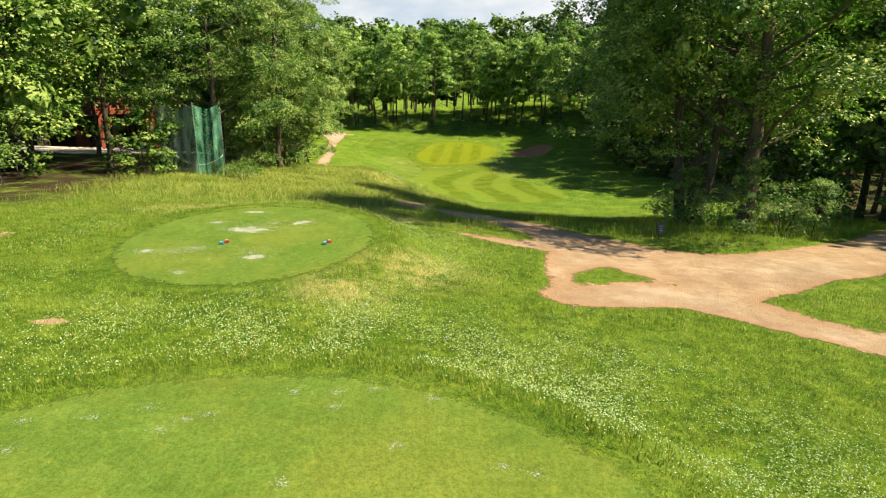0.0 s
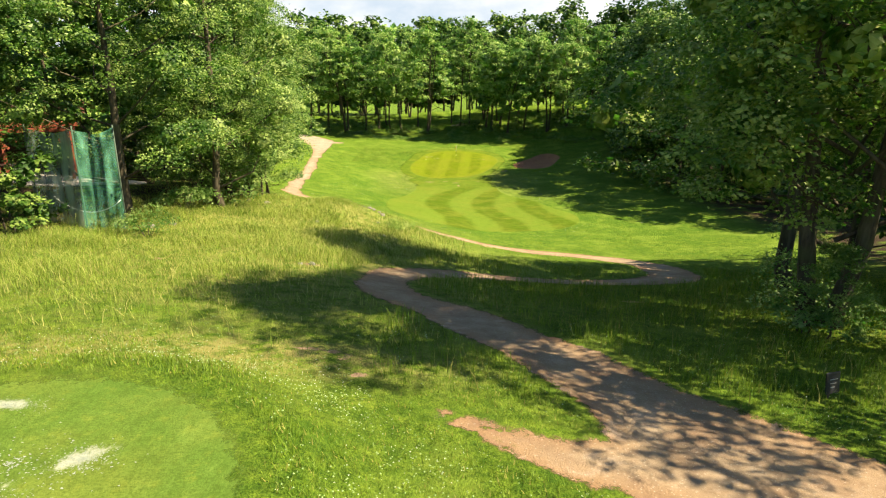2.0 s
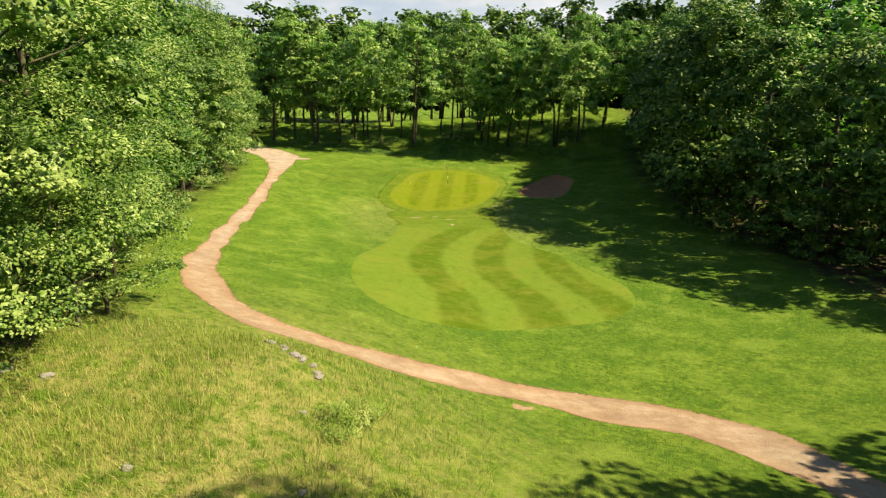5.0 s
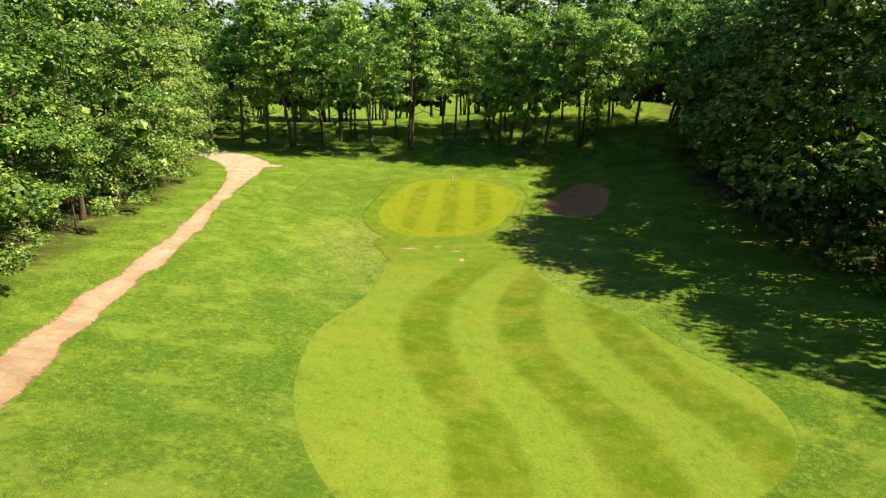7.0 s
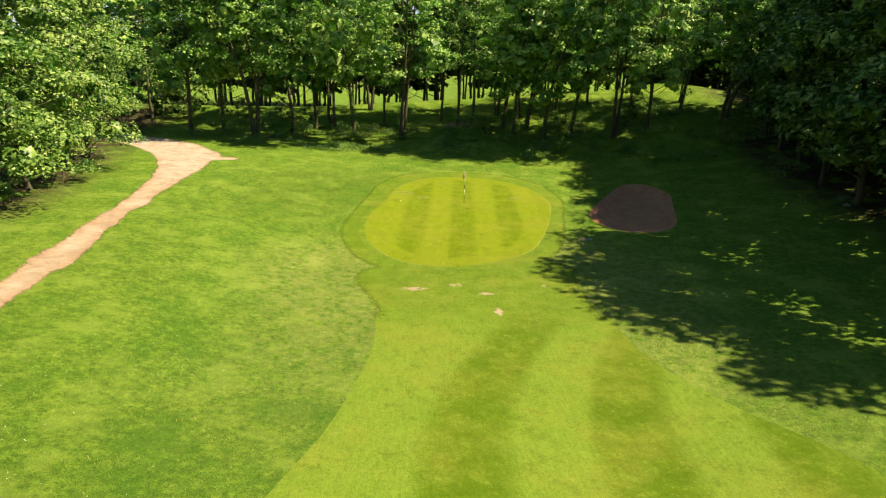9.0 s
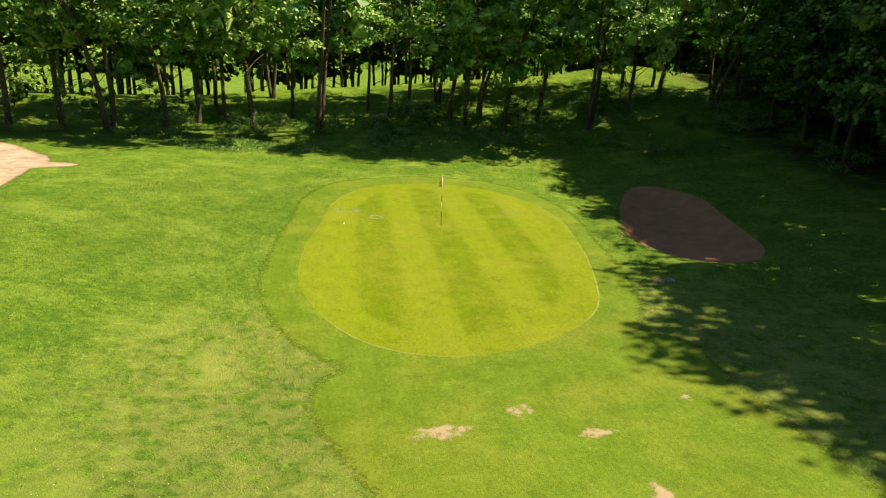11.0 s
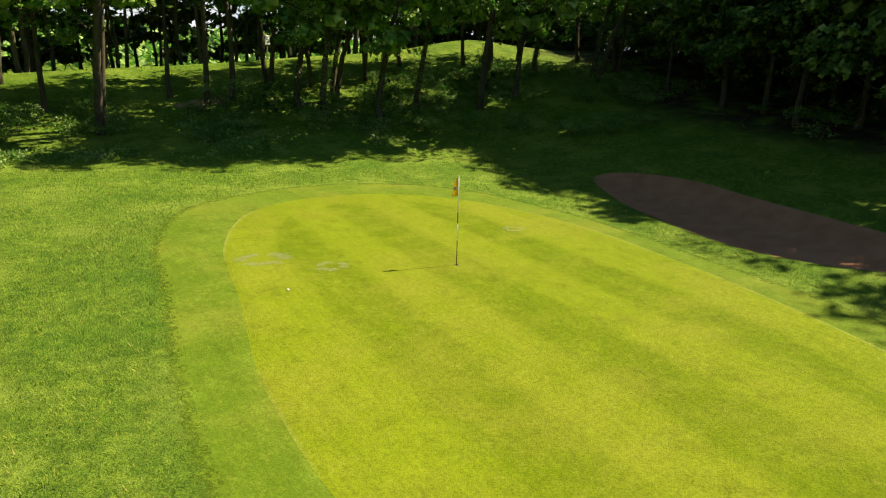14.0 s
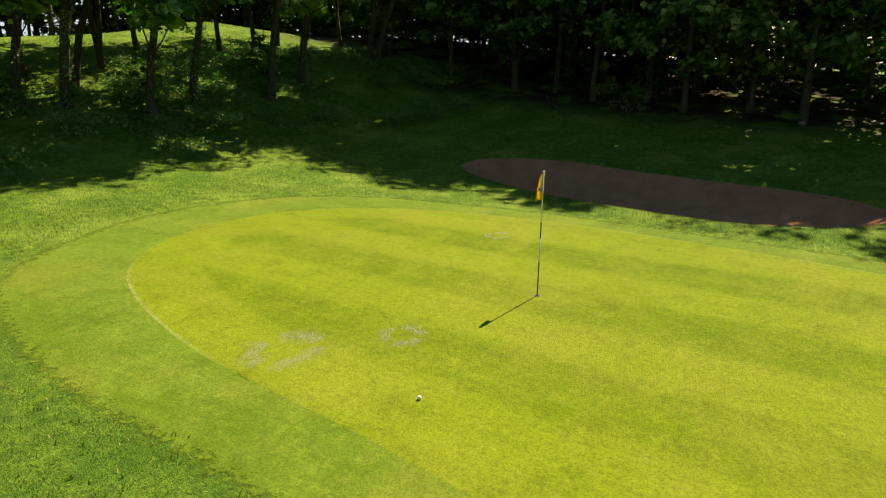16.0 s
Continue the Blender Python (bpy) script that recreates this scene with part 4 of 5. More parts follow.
plant(BANK, [p for p in FRONT if p[0] <= 2], "trees on the bank behind the green", g, face=-90, grow=(0.88, 1.02))
plant(BANK, [p for p in FRONT if p[0] > 2], "trees on the bank behind the green", g, face=-90, grow=(0.78, 0.88))
plant(WOOD, [(30, 125.4), (25.6, 127.2), (20.6, 127.4), (12.6, 127.2), (8.8, 127.0), (0.8, 127.6), (-10.8, 127.8), (30.0, 121.4), (29.2, 116.4)], "trees on the bank behind the green", g, grow=(0.78, 0.9))
plant(WOOD, [p for p in BACK if p[1] >= 124.7], "trees on the bank behind the green", g, grow=(0.80, 0.98))
RIGHT_EDGE = [(34.5, 58), (31.4, 62.5), (28.6, 67), (26.0, 71.6), (23.8, 76.4), (23.6, 91.4), (24.6, 96.6), (25.6, 101.8),
              (26.8, 106.6), (28.0, 111.6), (36.4, 110.4), (36.0, 105.0), (18.6, 40.4), (22.0, 36.6), (20.4, 32.4), (24.8, 33.0), (27.5, 40.0), (24.6, 29.4)]
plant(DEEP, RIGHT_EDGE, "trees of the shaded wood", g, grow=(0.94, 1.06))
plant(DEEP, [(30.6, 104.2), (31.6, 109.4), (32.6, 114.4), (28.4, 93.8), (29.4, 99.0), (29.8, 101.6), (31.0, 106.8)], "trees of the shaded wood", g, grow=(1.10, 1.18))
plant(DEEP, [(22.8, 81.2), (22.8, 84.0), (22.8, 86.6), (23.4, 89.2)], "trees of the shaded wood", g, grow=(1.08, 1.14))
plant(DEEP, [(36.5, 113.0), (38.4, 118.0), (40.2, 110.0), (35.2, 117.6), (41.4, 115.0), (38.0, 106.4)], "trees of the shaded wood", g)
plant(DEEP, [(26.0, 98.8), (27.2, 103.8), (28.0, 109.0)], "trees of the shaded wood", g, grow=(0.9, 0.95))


def fill(x0, x1, y0, y1, gap, keep, g):
    rows = []
    for y in np.arange(y0, y1, gap):
        for x in np.arange(x0, x1, gap):
            px, py = x + g.uniform(-0.38, 0.38) * gap, y + g.uniform(-0.38, 0.38) * gap
            if keep(px, py):
                rows.append((px, py))
    return rows


EDGE_L = lambda y: float(np.interp(y, [20, 30, 48, 56, 66, 80, 95, 110, 125], [-20, -19, -14.5, -18, -21.5, -23.5, -25, -28, -31]))
EDGE_R = lambda y: float(np.interp(y, [50, 60, 70, 80, 90, 100, 112, 125], [41, 36, 31, 27.5, 28.5, 32, 36, 37]))
plant(INNER, fill(-40, -14, 22, 122, 8.2, lambda x, y: x < EDGE_L(y) and not (-31 < x < -15.5 and 38 < y < 53), g), "trees inside the wood", g)
plant(INNER, fill(22, 50, 56, 134, 8.0, lambda x, y: x > EDGE_R(y), g), "trees inside the shaded wood", g)
plant(THICKET, fill(24, 42, 62, 92, 5.4, lambda x, y: EDGE_R(y) - 4.5 < x < EDGE_R(y) + 6, g), "thicket under the trees", g, -0.05, (0.7, 1.1))
plant(THICKET, fill(26, 46, 92, 128, 4.2, lambda x, y: EDGE_R(y) - 5.5 < x < EDGE_R(y) + 6, g), "thicket under the trees", g, -0.05, (0.7, 1.25))
plant(THICKET, fill(-34, -10, 26, 118, 5.8, lambda x, y: EDGE_L(y) - 6 < x < EDGE_L(y) + 0.5 and not (-31 < x < -13.5 and 35 < y < 53), g), "thicket under the trees", g, -0.05, (0.6, 1.0))
plant(THICKET, [(-30, 130), (-28, 128), (-25.4, 128.6), (-33, 127), (-26, 132)], "thicket under the trees", g, -0.05, (0.75, 1.1))
plant(THICKET, [(-19.6, 127.4), (-15.8, 128.2), (-22.6, 130.2), (-12.8, 127.0), (5.2, 123.4), (19.0, 122.8), (12.4, 123.6)], "thicket under the trees", g, -0.05, (0.35, 0.6))
plant(THICKET, [(36 + 0.75 * k + g.uniform(-0.6, 0.6), 136 - 2.8 * k) for k in range(17)] + [(46 + g.uniform(-1, 1), 76 + 3.2 * k) for k in range(9)], "thicket under the trees", g, -0.05, (1.0, 1.5))
plant(THICKET, [(30 + 2.6 * k, 147 - 1.9 * k) for k in range(11)], "thicket beyond the ridge", g, -0.05, (1.1, 1.5))
plant(THICKET, [(48 + g.uniform(-1, 1), 84 + 2.7 * k) for k in range(17)], "thicket under the trees", g, -0.05, (1.2, 1.7))
plant(THICKET, [(43.4 + 0.8 * (k % 2), 97 + 2.2 * k) for k in range(11)], "thicket under the trees", np.random.default_rng(91), -0.05, (1.0, 1.4))
plant(THICKET, [(37 + 3.2 * k, 138 + g.uniform(-1, 1)) for k in range(8)], "thicket beyond the ridge", g, -0.05, (1.2, 1.6))
# mostly added to cover sunlit floor and stand in for the wood's shade
plant(THICKET, [(24.8, 70.2), (23.8, 73.2), (22.8, 76.4), (27.0, 68.2), (22.4, 79.4), (22.0, 83.0), (29.4, 64.8), (32.0, 61.4), (25.8, 72.4), (28.6, 67.4)], "thicket under the trees", g, -0.05, (0.45, 0.75))
plant(THICKET, [(17.4, 31.4), (19.4, 30.2), (21.6, 29.6), (23.4, 30.6), (18.6, 34.6), (-17.0, 30.4), (-12.75, 33.2), (-13.3, 33.6)], "thicket under the trees", g, -0.05, (0.45, 0.65))
plant(INNER, fill(29, 48, 14, 48, 7.5, lambda x, y: True, g), "trees inside the shaded wood", g)
plant(INNER, fill(47, 62, 122, 144, 6.2, lambda x, y: True, g), "trees beyond the meadow", g)
plant(INNER, fill(62, 86, 126, 146, 12.0, lambda x, y: True, g), "trees beyond the meadow", g)
plant(DUSK, fill(50, 60, 72, 136, 5.4, lambda x, y: True, g) + fill(-50, 54, 152, 162, 5.6, lambda x, y: True, g) + fill(30, 62, 140, 151, 6.0, lambda x, y: True, g) + fill(61, 71, 78, 132, 5.6, lambda x, y: True, g), "trees beyond the meadow", g, grow=(1.05, 1.3))
LANK = [tree_model(200 + k, 15.0 + k, 4.0, 3.2, 10, 46, 10, 0.58, 0.85, 0.15, M_LEAF_SHADED, "slender dark trunk of the wood beyond the meadow ridge", stems=1 + k, width=0.5, heart=16) for k in range(2)]
plant(LANK, fill(-36, 46, 138.6, 150, 4.5, lambda x, y: True, g), "trees beyond the meadow", g, grow=(0.9, 1.2))
for ob in (*DUSK, *LANK, *NEAR, *YOUNG_NEAR, *EDGE, *EDGE_FAR, *YOUNG, *OAK, *OAK_HIGH, *WOOD, *BANK, *BARE_STEM, *DEEP, *THICKET, *INNER):
    drop_model(ob)


# ---- shrubs and undergrowth ----
def shrub_model(seed, height, radius, clumps, leaves, leaf, mat, label):
    g = np.random.default_rng(seed)
    root = thing("shrub", Matrix(), label, "shrub")
    ls = [(np.array([radius * 0.55 * math.cos(2.4 * k), radius * 0.55 * math.sin(2.4 * k), height * g.uniform(0.3, 0.75)]), radius * g.uniform(0.3, 0.5)) for k in range(5)]
    bm = bmesh.new()
    for c, r in ls:
        add_tube(bm, [(c[0] * 0.1, c[1] * 0.1, -0.1), (c[0] * 0.5, c[1] * 0.5, c[2] * 0.6), tuple(c)], [0.02, 0.014, 0.005], 5, False)
    part("stem", bm, M_BARK, root)
    pos, along, outs = crown_points(ls, clumps, leaves, g, radius * 0.32)
    pos[:, 2] = np.maximum(pos[:, 2], 0.02)
    v = leaf_quads(pos, along, leaf, 0.4, g, outs)
    part_mesh("foliage", fast_mesh("foliage", v, np.arange(len(v)).reshape(-1, 4), 4, mat), root)
    return root


BUSH = [shrub_model(300 + k, 1.1 + 0.3 * k, 1.0 + 0.2 * k, 42, 28, 0.090, M_SHRUB, "low leafy bramble bush on the grass bank") for k in range(3)]
BUSH_PALE = [shrub_model(304, 1.2, 1.1, 42, 28, 0.090, M_SHRUB_PALE, "small yellow-green bramble bush on the grassy knoll")]
g = np.random.default_rng(33)
tiny = [(-1.2, 44.4), (-1.5, 43.6)]
plant(BUSH_PALE, tiny, "bushes on the knoll", g, -0.1, (0.4, 0.55))
plant(BUSH, [(-8.8, 33.9), (-16.4, 27.0), (-15.2, 25.0), (-10.0, 39.6), (-9.2, 42.0), (-9.6, 45.4), (-10.2, 48.2), (-11.6, 51.8),
             (15.6, 38.6)], "bushes at the wood's edge", g, -0.05, (0.7, 1.3))
plant(BUSH, [(9.4, 27.6), (11.2, 26.4), (12.6, 26.2), (13.6, 27.2), (10.4, 29.6)], "bushes at the foot of the oaks", g, -0.05, (0.7, 1.15))
plant(BUSH, [(19, 114.6), (20.4, 113.4), (22.0, 112.6), (27.8, 109.2), (17.4, 117.4), (14.6, 118.6), (11.8, 119.0), (9.6, 119.6), (6.4, 120.4), (3.2, 121.6), (0.8, 121.0),
             (-6.7, 124.0), (-3.0, 122.8), (-9.4, 122.4), (-12.6, 122.6), (23.8, 118.0), (12.8, 124.8), (5.0, 125.4), (18.6, 124.6), (25.6, 116.0), (24.6, 104.4), (24.2, 97.0),
             (-13.0, 125.2), (-9.6, 125.0), (-16.6, 121.4), (-7.4, 123.2), (3.2, 125.2), (8.4, 123.6), (10.9, 122.4), (14.0, 122.6), (17.6, 121.6), (20.8, 120.2), (-20.0, 121.8), (-22.8, 120.8), (7.4, 121.8),
             (-20.6, 79.0), (-21.4, 84.6), (-22.2, 91.0), (-18.2, 62.4), (-19.6, 68.0)], "bushes on the bank", g, -0.08, (0.5, 1.05))
for ob in (*BUSH, *BUSH_PALE):
    drop_model(ob)


# ---- grass, flowers and litter, too many to count ----
def free_ground(x, y, margin=0.05):
    d = np.minimum(np.minimum(inside_distance(x, y, FAIRWAY), inside_distance(x, y, COLLAR)), inside_distance(x, y, BUNKER))
    d = np.minimum(d, np.minimum(ellipse_distance(x, y, TEE_A), ellipse_distance(x, y, TEE_B)))
    return np.minimum(d, track_edge(x, y)) - margin


def surface_z(x, y):
    i = np.clip(np.searchsorted(GX, x) - 1, 0, len(GX) - 2)
    j = np.clip(np.searchsorted(GY, y) - 1, 0, len(GY) - 2)
    f, h = (x - GX[i]) / (GX[i + 1] - GX[i]), (y - GY[j]) / (GY[j + 1] - GY[j])
    return (ZZ[j, i] * (1 - f) + ZZ[j, i + 1] * f) * (1 - h) + (ZZ[j + 1, i] * (1 - f) + ZZ[j + 1, i + 1] * f) * h


def blades(name, x, y, height, width, mat, label, bend=0.35, short=False):
    n = len(x)
    g = np.random.default_rng(n)
    z = surface_z(x, y) - 0.01
    a = g.uniform(0, 2 * math.pi, n)
    d = np.stack([np.cos(a), np.sin(a), np.zeros(n)], 1)
    b = a + g.uniform(-0.8, 0.8, n) + math.pi / 2
    lean = np.stack([np.cos(b), np.sin(b), np.zeros(n)], 1) * (height * g.uniform(0, 2 * bend, n))[:, None]
    p = np.stack([x, y, z], 1)
    w = d * (width * g.uniform(0.6, 1.3, n))[:, None]
    up = np.zeros((n, 3))
    up[:, 2] = height
    if short:
        v = np.stack([p - w, p + w, p + up + lean], 1).reshape(-1, 3)
        return tagged(new(name, fast_mesh(name, v, np.arange(3 * n).reshape(-1, 3), 3, mat)), label, "grass", kind="stuff")
    v = np.stack([p - w, p + w, p + up * 0.6 + lean * 0.35 + w * 0.55, p + up * 0.6 + lean * 0.35 - w * 0.55, p + up + lean], 1).reshape(-1, 3)
    k = np.arange(n) * 5
    tris = np.concatenate([np.stack([k, k + 1, k + 2], 1), np.stack([k, k + 2, k + 3], 1), np.stack([k + 3, k + 2, k + 4], 1)])
    return tagged(new(name, fast_mesh(name, v, tris, 3, mat)), label, "grass", kind="stuff")


def scatter(x0, x1, y0, y1, per_m2, g):
    n = int((x1 - x0) * (y1 - y0) * per_m2)
    return g.uniform(x0, x1, n), g.uniform(y0, y1, n)


g = np.random.default_rng(51)
def near(x0, x1, y0, y1, per_m2):
    x, y = scatter(x0, x1, y0, y1, per_m2, g)
    keep = (free_ground(x, y) > -0.20 * g.random(len(x)) ** 2 - smooth(-2, -4, x) * smooth(88, 90, y) * 0.6 * g.random(len(x)) ** 2) & (spots(x, y, BARE) < 0.62 + 0.3 * (vnoise(x, y, 0.4) - 0.5))
    return x[keep], y[keep]


x, y = (np.concatenate(q) for q in zip(near(-13, 13, 9, 24, 500), near(-13, 13, 24, 36, 200)))
blades("rough_grass", x, y, 0.03 + 0.055 * vnoise(x, y, 1.2, 1), 0.007 + 0 * x, M_BLADE, "short rough grass round the tees", 0.5, True)
x, y = (np.concatenate(q) for q in zip(near(-17, 20, 36, 88, 26), near(-14, 20, 88, 118, 60)))
blades("meadow_grass", x, y, 0.04 + 0.06 * vnoise(x, y, 1.6, 2), 0.010 + 0 * x, M_BLADE, "rough grass beside the fairway and green", 0.5, True)
x, y = near(-12, -4, 94, 108, 640)
blades("collar_rough", x, y, 0.022 + 0.035 * vnoise(x, y, 0.7, 2), 0.006 + 0 * x, M_BLADE, "short rough grass beside the putting green", 0.7, True)
x, y = scatter(-6, 5, 8, 12, 800, g)
keep = ellipse_distance(x, y, TEE_A) < 0
blades("tee_grass", x[keep], y[keep], 0.022 + 0.024 * vnoise(x[keep], y[keep], 0.5, 1), 0.005 + 0 * x[keep], M_BLADE, "short turf blades of the mown tee", 0.6, True)
x, y = scatter(-7, 0, 14.5, 22, 300, g)
keep = ellipse_distance(x, y, TEE_B) < 0.1
blades("tee_grass", x[keep], y[keep], 0.018 + 0.014 * vnoise(x[keep], y[keep], 0.8, 1), 0.006 + 0 * x[keep], M_BLADE, "short turf blades of the worn tee", 0.6, True)
x, y = scatter(-8, 7, 8, 23, 420, g)
fringe = np.minimum(np.abs(ellipse_distance(x, y, TEE_A) - 0.28), np.abs(ellipse_distance(x, y, TEE_B) - 0.28) + 0.06)
keep = (fringe < 0.26 * g.random(len(x))) & (ellipse_distance(x, y, TEE_A) > 0) & (ellipse_distance(x, y, TEE_B) > 0)
blades("tee_fringe", x[keep], y[keep], 0.07 + 0.06 * vnoise(x[keep], y[keep], 0.6, 2), np.full(keep.sum(), 0.006), M_BLADE, "longer dark grass fringing the mown tees", 0.35)
x, y = scatter(-14, 2, 24, 49, 430, g)
tall_w = np.exp(-((x + 5.5) / 5.5) ** 2 - ((y - 39) / 9) ** 2) + 0.8 * np.exp(-((x + 9) / 4) ** 2 - ((y - 31) / 4) ** 2)
keep = (free_ground(x, y, 0.15) > 0) & (g.random(len(x)) < 1.1 * tall_w * (0.35 + 0.9 * vnoise(x, y, 1.5, 3)))
x, y = x[keep], y[keep]
blades("tall_grass", x, y, 0.10 + 0.26 * vnoise(x, y, 1.6, 0) ** 1.5 * g.uniform(0.6, 1.3, len(x)), np.full(len(x), 0.0068), M_TALL, "tall straw-coloured meadow grass on the slope", 0.8)
x, y = scatter(0, 18, 22, 42, 130, g)
keep = (free_ground(x, y, 0.1) > 0) & (g.random(len(x)) < vnoise(x, y, 1.8, 1) * smooth(22.0, 24.5, y))
x, y = x[keep], y[keep]
blades("verge_grass", x, y, 0.12 + 0.30 * vnoise(x, y, 1.4, 3), np.full(len(x), 0.007), M_BLADE, "long green grass under the oaks", 0.4)


def undergrowth():
    g = np.random.default_rng(61)
    x, y = scatter(-18, 32, 115.0, 131, 130, g)
    keep = g.random(len(x)) < smooth(0.40, 0.68, vnoise(x, y, 2.6, 1)) * smooth(116.5, 120, y + 2.5 * smooth(14, 22, x)) * smooth(129, 125.5, y)
    x, y = x[keep], y[keep]
    h = (0.06 + 0.6 * vnoise(x, y, 1.8, 3) ** 2) * g.uniform(0.3, 1.1, len(x))
    v = leaf_quads(np.stack([x, y, surface_z(x, y) + h], 1), g.normal(size=(len(x), 3)), 0.12, 0.42, g)
    tagged(new("undergrowth", fast_mesh("undergrowth", v, np.arange(len(v)).reshape(-1, 4), 4, M_SHRUB)), "leafy green undergrowth covering the shaded bank", "undergrowth", kind="stuff")


undergrowth()


def blossoms(name, x, y, size, label, mat=None):
    n = len(x)
    g = np.random.default_rng(n + 1)
    p = np.stack([x, y, surface_z(x, y) + g.uniform(0.05, 0.11, n)], 1)
    s = size * g.uniform(0.6, 1.25, n)[:, None]
    off = np.array([[1, 0, 0], [0, 1, 0], [-1, 0, 0], [0, -1, 0], [0, 0, 0.9]])
    v = (p[:, None, :] + off[None] * s[:, :, None]).reshape(-1, 3)
    f = np.array([[0, 1, 4], [1, 2, 4], [2, 3, 4], [3, 0, 4]])
    tris = (np.arange(n)[:, None, None] * 5 + f[None]).reshape(-1, 3)
    tagged(new(name, fast_mesh(name, v, tris, 3, mat or M_CLOVER)), label, "clover", kind="stuff")


x, y = scatter(-12, 14, 8, 27, 900, g)
band = np.exp(-((ellipse_distance(x, y, TEE_A) - 1.7) / 1.3) ** 2) + 0.35 * np.exp(-((ellipse_distance(x, y, TEE_B) - 1.2) / 0.8) ** 2) + 0.04
keep = (free_ground(x, y, 0.1) > 0) & (g.random(len(x)) < 0.75 * band * smooth(0.10, 0.85, vnoise(x, y, 0.7, 2)) * (0.35 + 0.65 * smooth(-5, 3, x)))
x, y = x[keep], y[keep]
few = g.random(len(x)) < 0.30
blossoms("clover_blossom", x[few], y[few], 0.0070, "small white clover blossoms in the grass")
blossoms("clover_leaf", x[~few], y[~few], 0.0125, "pale green clover leaves in the grass", M_CLOVER_LEAF)
x, y = scatter(-13, 18, 52, 104, 10, g)
keep = (free_ground(x, y, 0.2) > 0) & (g.random(len(x)) < 0.8 * smooth(0.55, 0.85, vnoise(x, y, 2.5, 3)))
blossoms("clover_blossom", x[keep], y[keep], 0.010, "scattered white clover in the rough")


def scraps(name, rows, per_m2, size, lift, mat, label, rim=False):
    """Flecks of sand and dry thatch lying on mown turf, thick in the middle of each spot or along its rim."""
    g = np.random.default_rng(len(rows) + 3)
    verts, faces = [], []
    for cx, cy, rx, ry in rows:
        for _ in range(int(per_m2 * rx * ry * 4)):
            q, a = (g.normal(0.84, 0.17), g.uniform(0, 2 * math.pi)) if rim else (abs(g.normal(0, 0.55)), g.uniform(0, 2 * math.pi))
            if rim and math.sin(3 * a + cx) > 0.8:
                continue
            px, py = cx + rx * q * math.cos(a), cy + ry * q * math.sin(a)
            s = size * g.uniform(0.35, 1.2)
            z = float(surface_z(np.array([px]), np.array([py]))[0]) + lift
            k, base, turn = 7, len(verts), g.uniform(0, 6.28)
            for i in range(k):
                w = s * g.uniform(0.5, 1.2)
                verts.append((px + w * math.cos(turn + 6.283 * i / k), py + 0.7 * w * math.sin(turn + 6.283 * i / k), z + g.uniform(0, 0.004)))
            faces.append(tuple(range(base, base + k)))
    tagged(new(name, mesh_from(name, verts, faces, [mat])), label, "sand", kind="stuff")


M_FLECK = plain_material("sandy_fleck", (0.27, 0.31, 0.24), 0.95, 0.1, 0, 18, 0.4)
M_THATCH = plain_material("dry_thatch", (0.27, 0.29, 0.19), 0.95, 0.1, 0, 18, 0.5)
scraps("divot_sand", [(px, py, 0.15, 0.10) for px, py in DIVOTS], 900, 0.009, 0.018, M_FLECK, "pale sand filled into small divots of the tee")
scraps("worn_sand", WORN_TEE, 1300, 0.010, 0.018, M_FLECK, "pale sand showing through the worn tee")
scraps("worn_sand", [(-4.6, 17.2, 1.1, 0.7), (-3.2, 19.6, 1.2, 0.6), (-3.0, 17.2, 1.0, 0.8)], 90, 0.014, 0.020, M_FLECK, "thin sand flecks across the worn tee")
scraps("dry_thatch", REPAIR, 2600, 0.009, 0.014, M_THATCH, "dry pale thatch round relaid turf", True)


# ---- stones ----
def stone(name, x, y, size, seed, label, group="", sink=0.3, mat=None):
    g = np.random.default_rng(seed)
    bm = bmesh.new()
    bmesh.ops.create_icosphere(bm, subdivisions=2, radius=1.0)
    sx, sy, sz = size
    shift = g.uniform(-9, 9, 3)
    for v in bm.verts:
        k = 1 + 0.42 * noise.noise(v.co * 1.3 + Vector(shift)) + 0.15 * noise.noise(v.co * 3.5 + Vector(shift))
        v.co = Vector((v.co.x * sx * k, v.co.y * sy * k, v.co.z * sz * k))
    me = bpy.data.meshes.new(name)
    bm.to_mesh(me)
    bm.free()
    me.materials.append(mat or M_STONE)
    ob = new(name, me)
    ob.matrix_world = pose(x, y, ground_z(x, y) + sz * (1 - 2 * sink) * 0.5, 0, 0, g.uniform(0, 360))
    return tagged(ob, label, "stone", group)


g = np.random.default_rng(71)
for k in range(16):
    f = k / 15
    s = g.uniform(0.06, 0.16)
    stone("stone", -4.1 + 1.7 * f + g.uniform(-0.12, 0.12), 47.5 - 1.8 * f + g.uniform(-0.15, 0.15), (s, s * 0.8, s * 0.55), 400 + k,
          "pale weathered stone in a low row on the knoll", "row of stones")
for k, (x, y, s) in enumerate([(-7.7, 43.5, 0.2), (-8.6, 43.6, 0.18), (-2.4, 43.9, 0.13), (-4.7, 40.7, 0.16), (-1.8, 41.0, 0.14), (-2.9, 31.8, 0.16), (-3.2, 31.6, 0.12),
                               (-9.4, 35.4, 0.22), (-9.0, 36.2, 0.18), (8.0, 93.7, 0.22), (25.4, 88.4, 0.35), (24.6, 93.8, 0.3), (24.0, 96.6, 0.3), (26.0, 84.0, 0.3), (25.6, 91.0, 0.25)]):
    stone("stone", x, y, (s * 0.75, s * 0.6, s * 0.42), 450 + k, "pale stone lying half sunk in the grass", "loose stones")


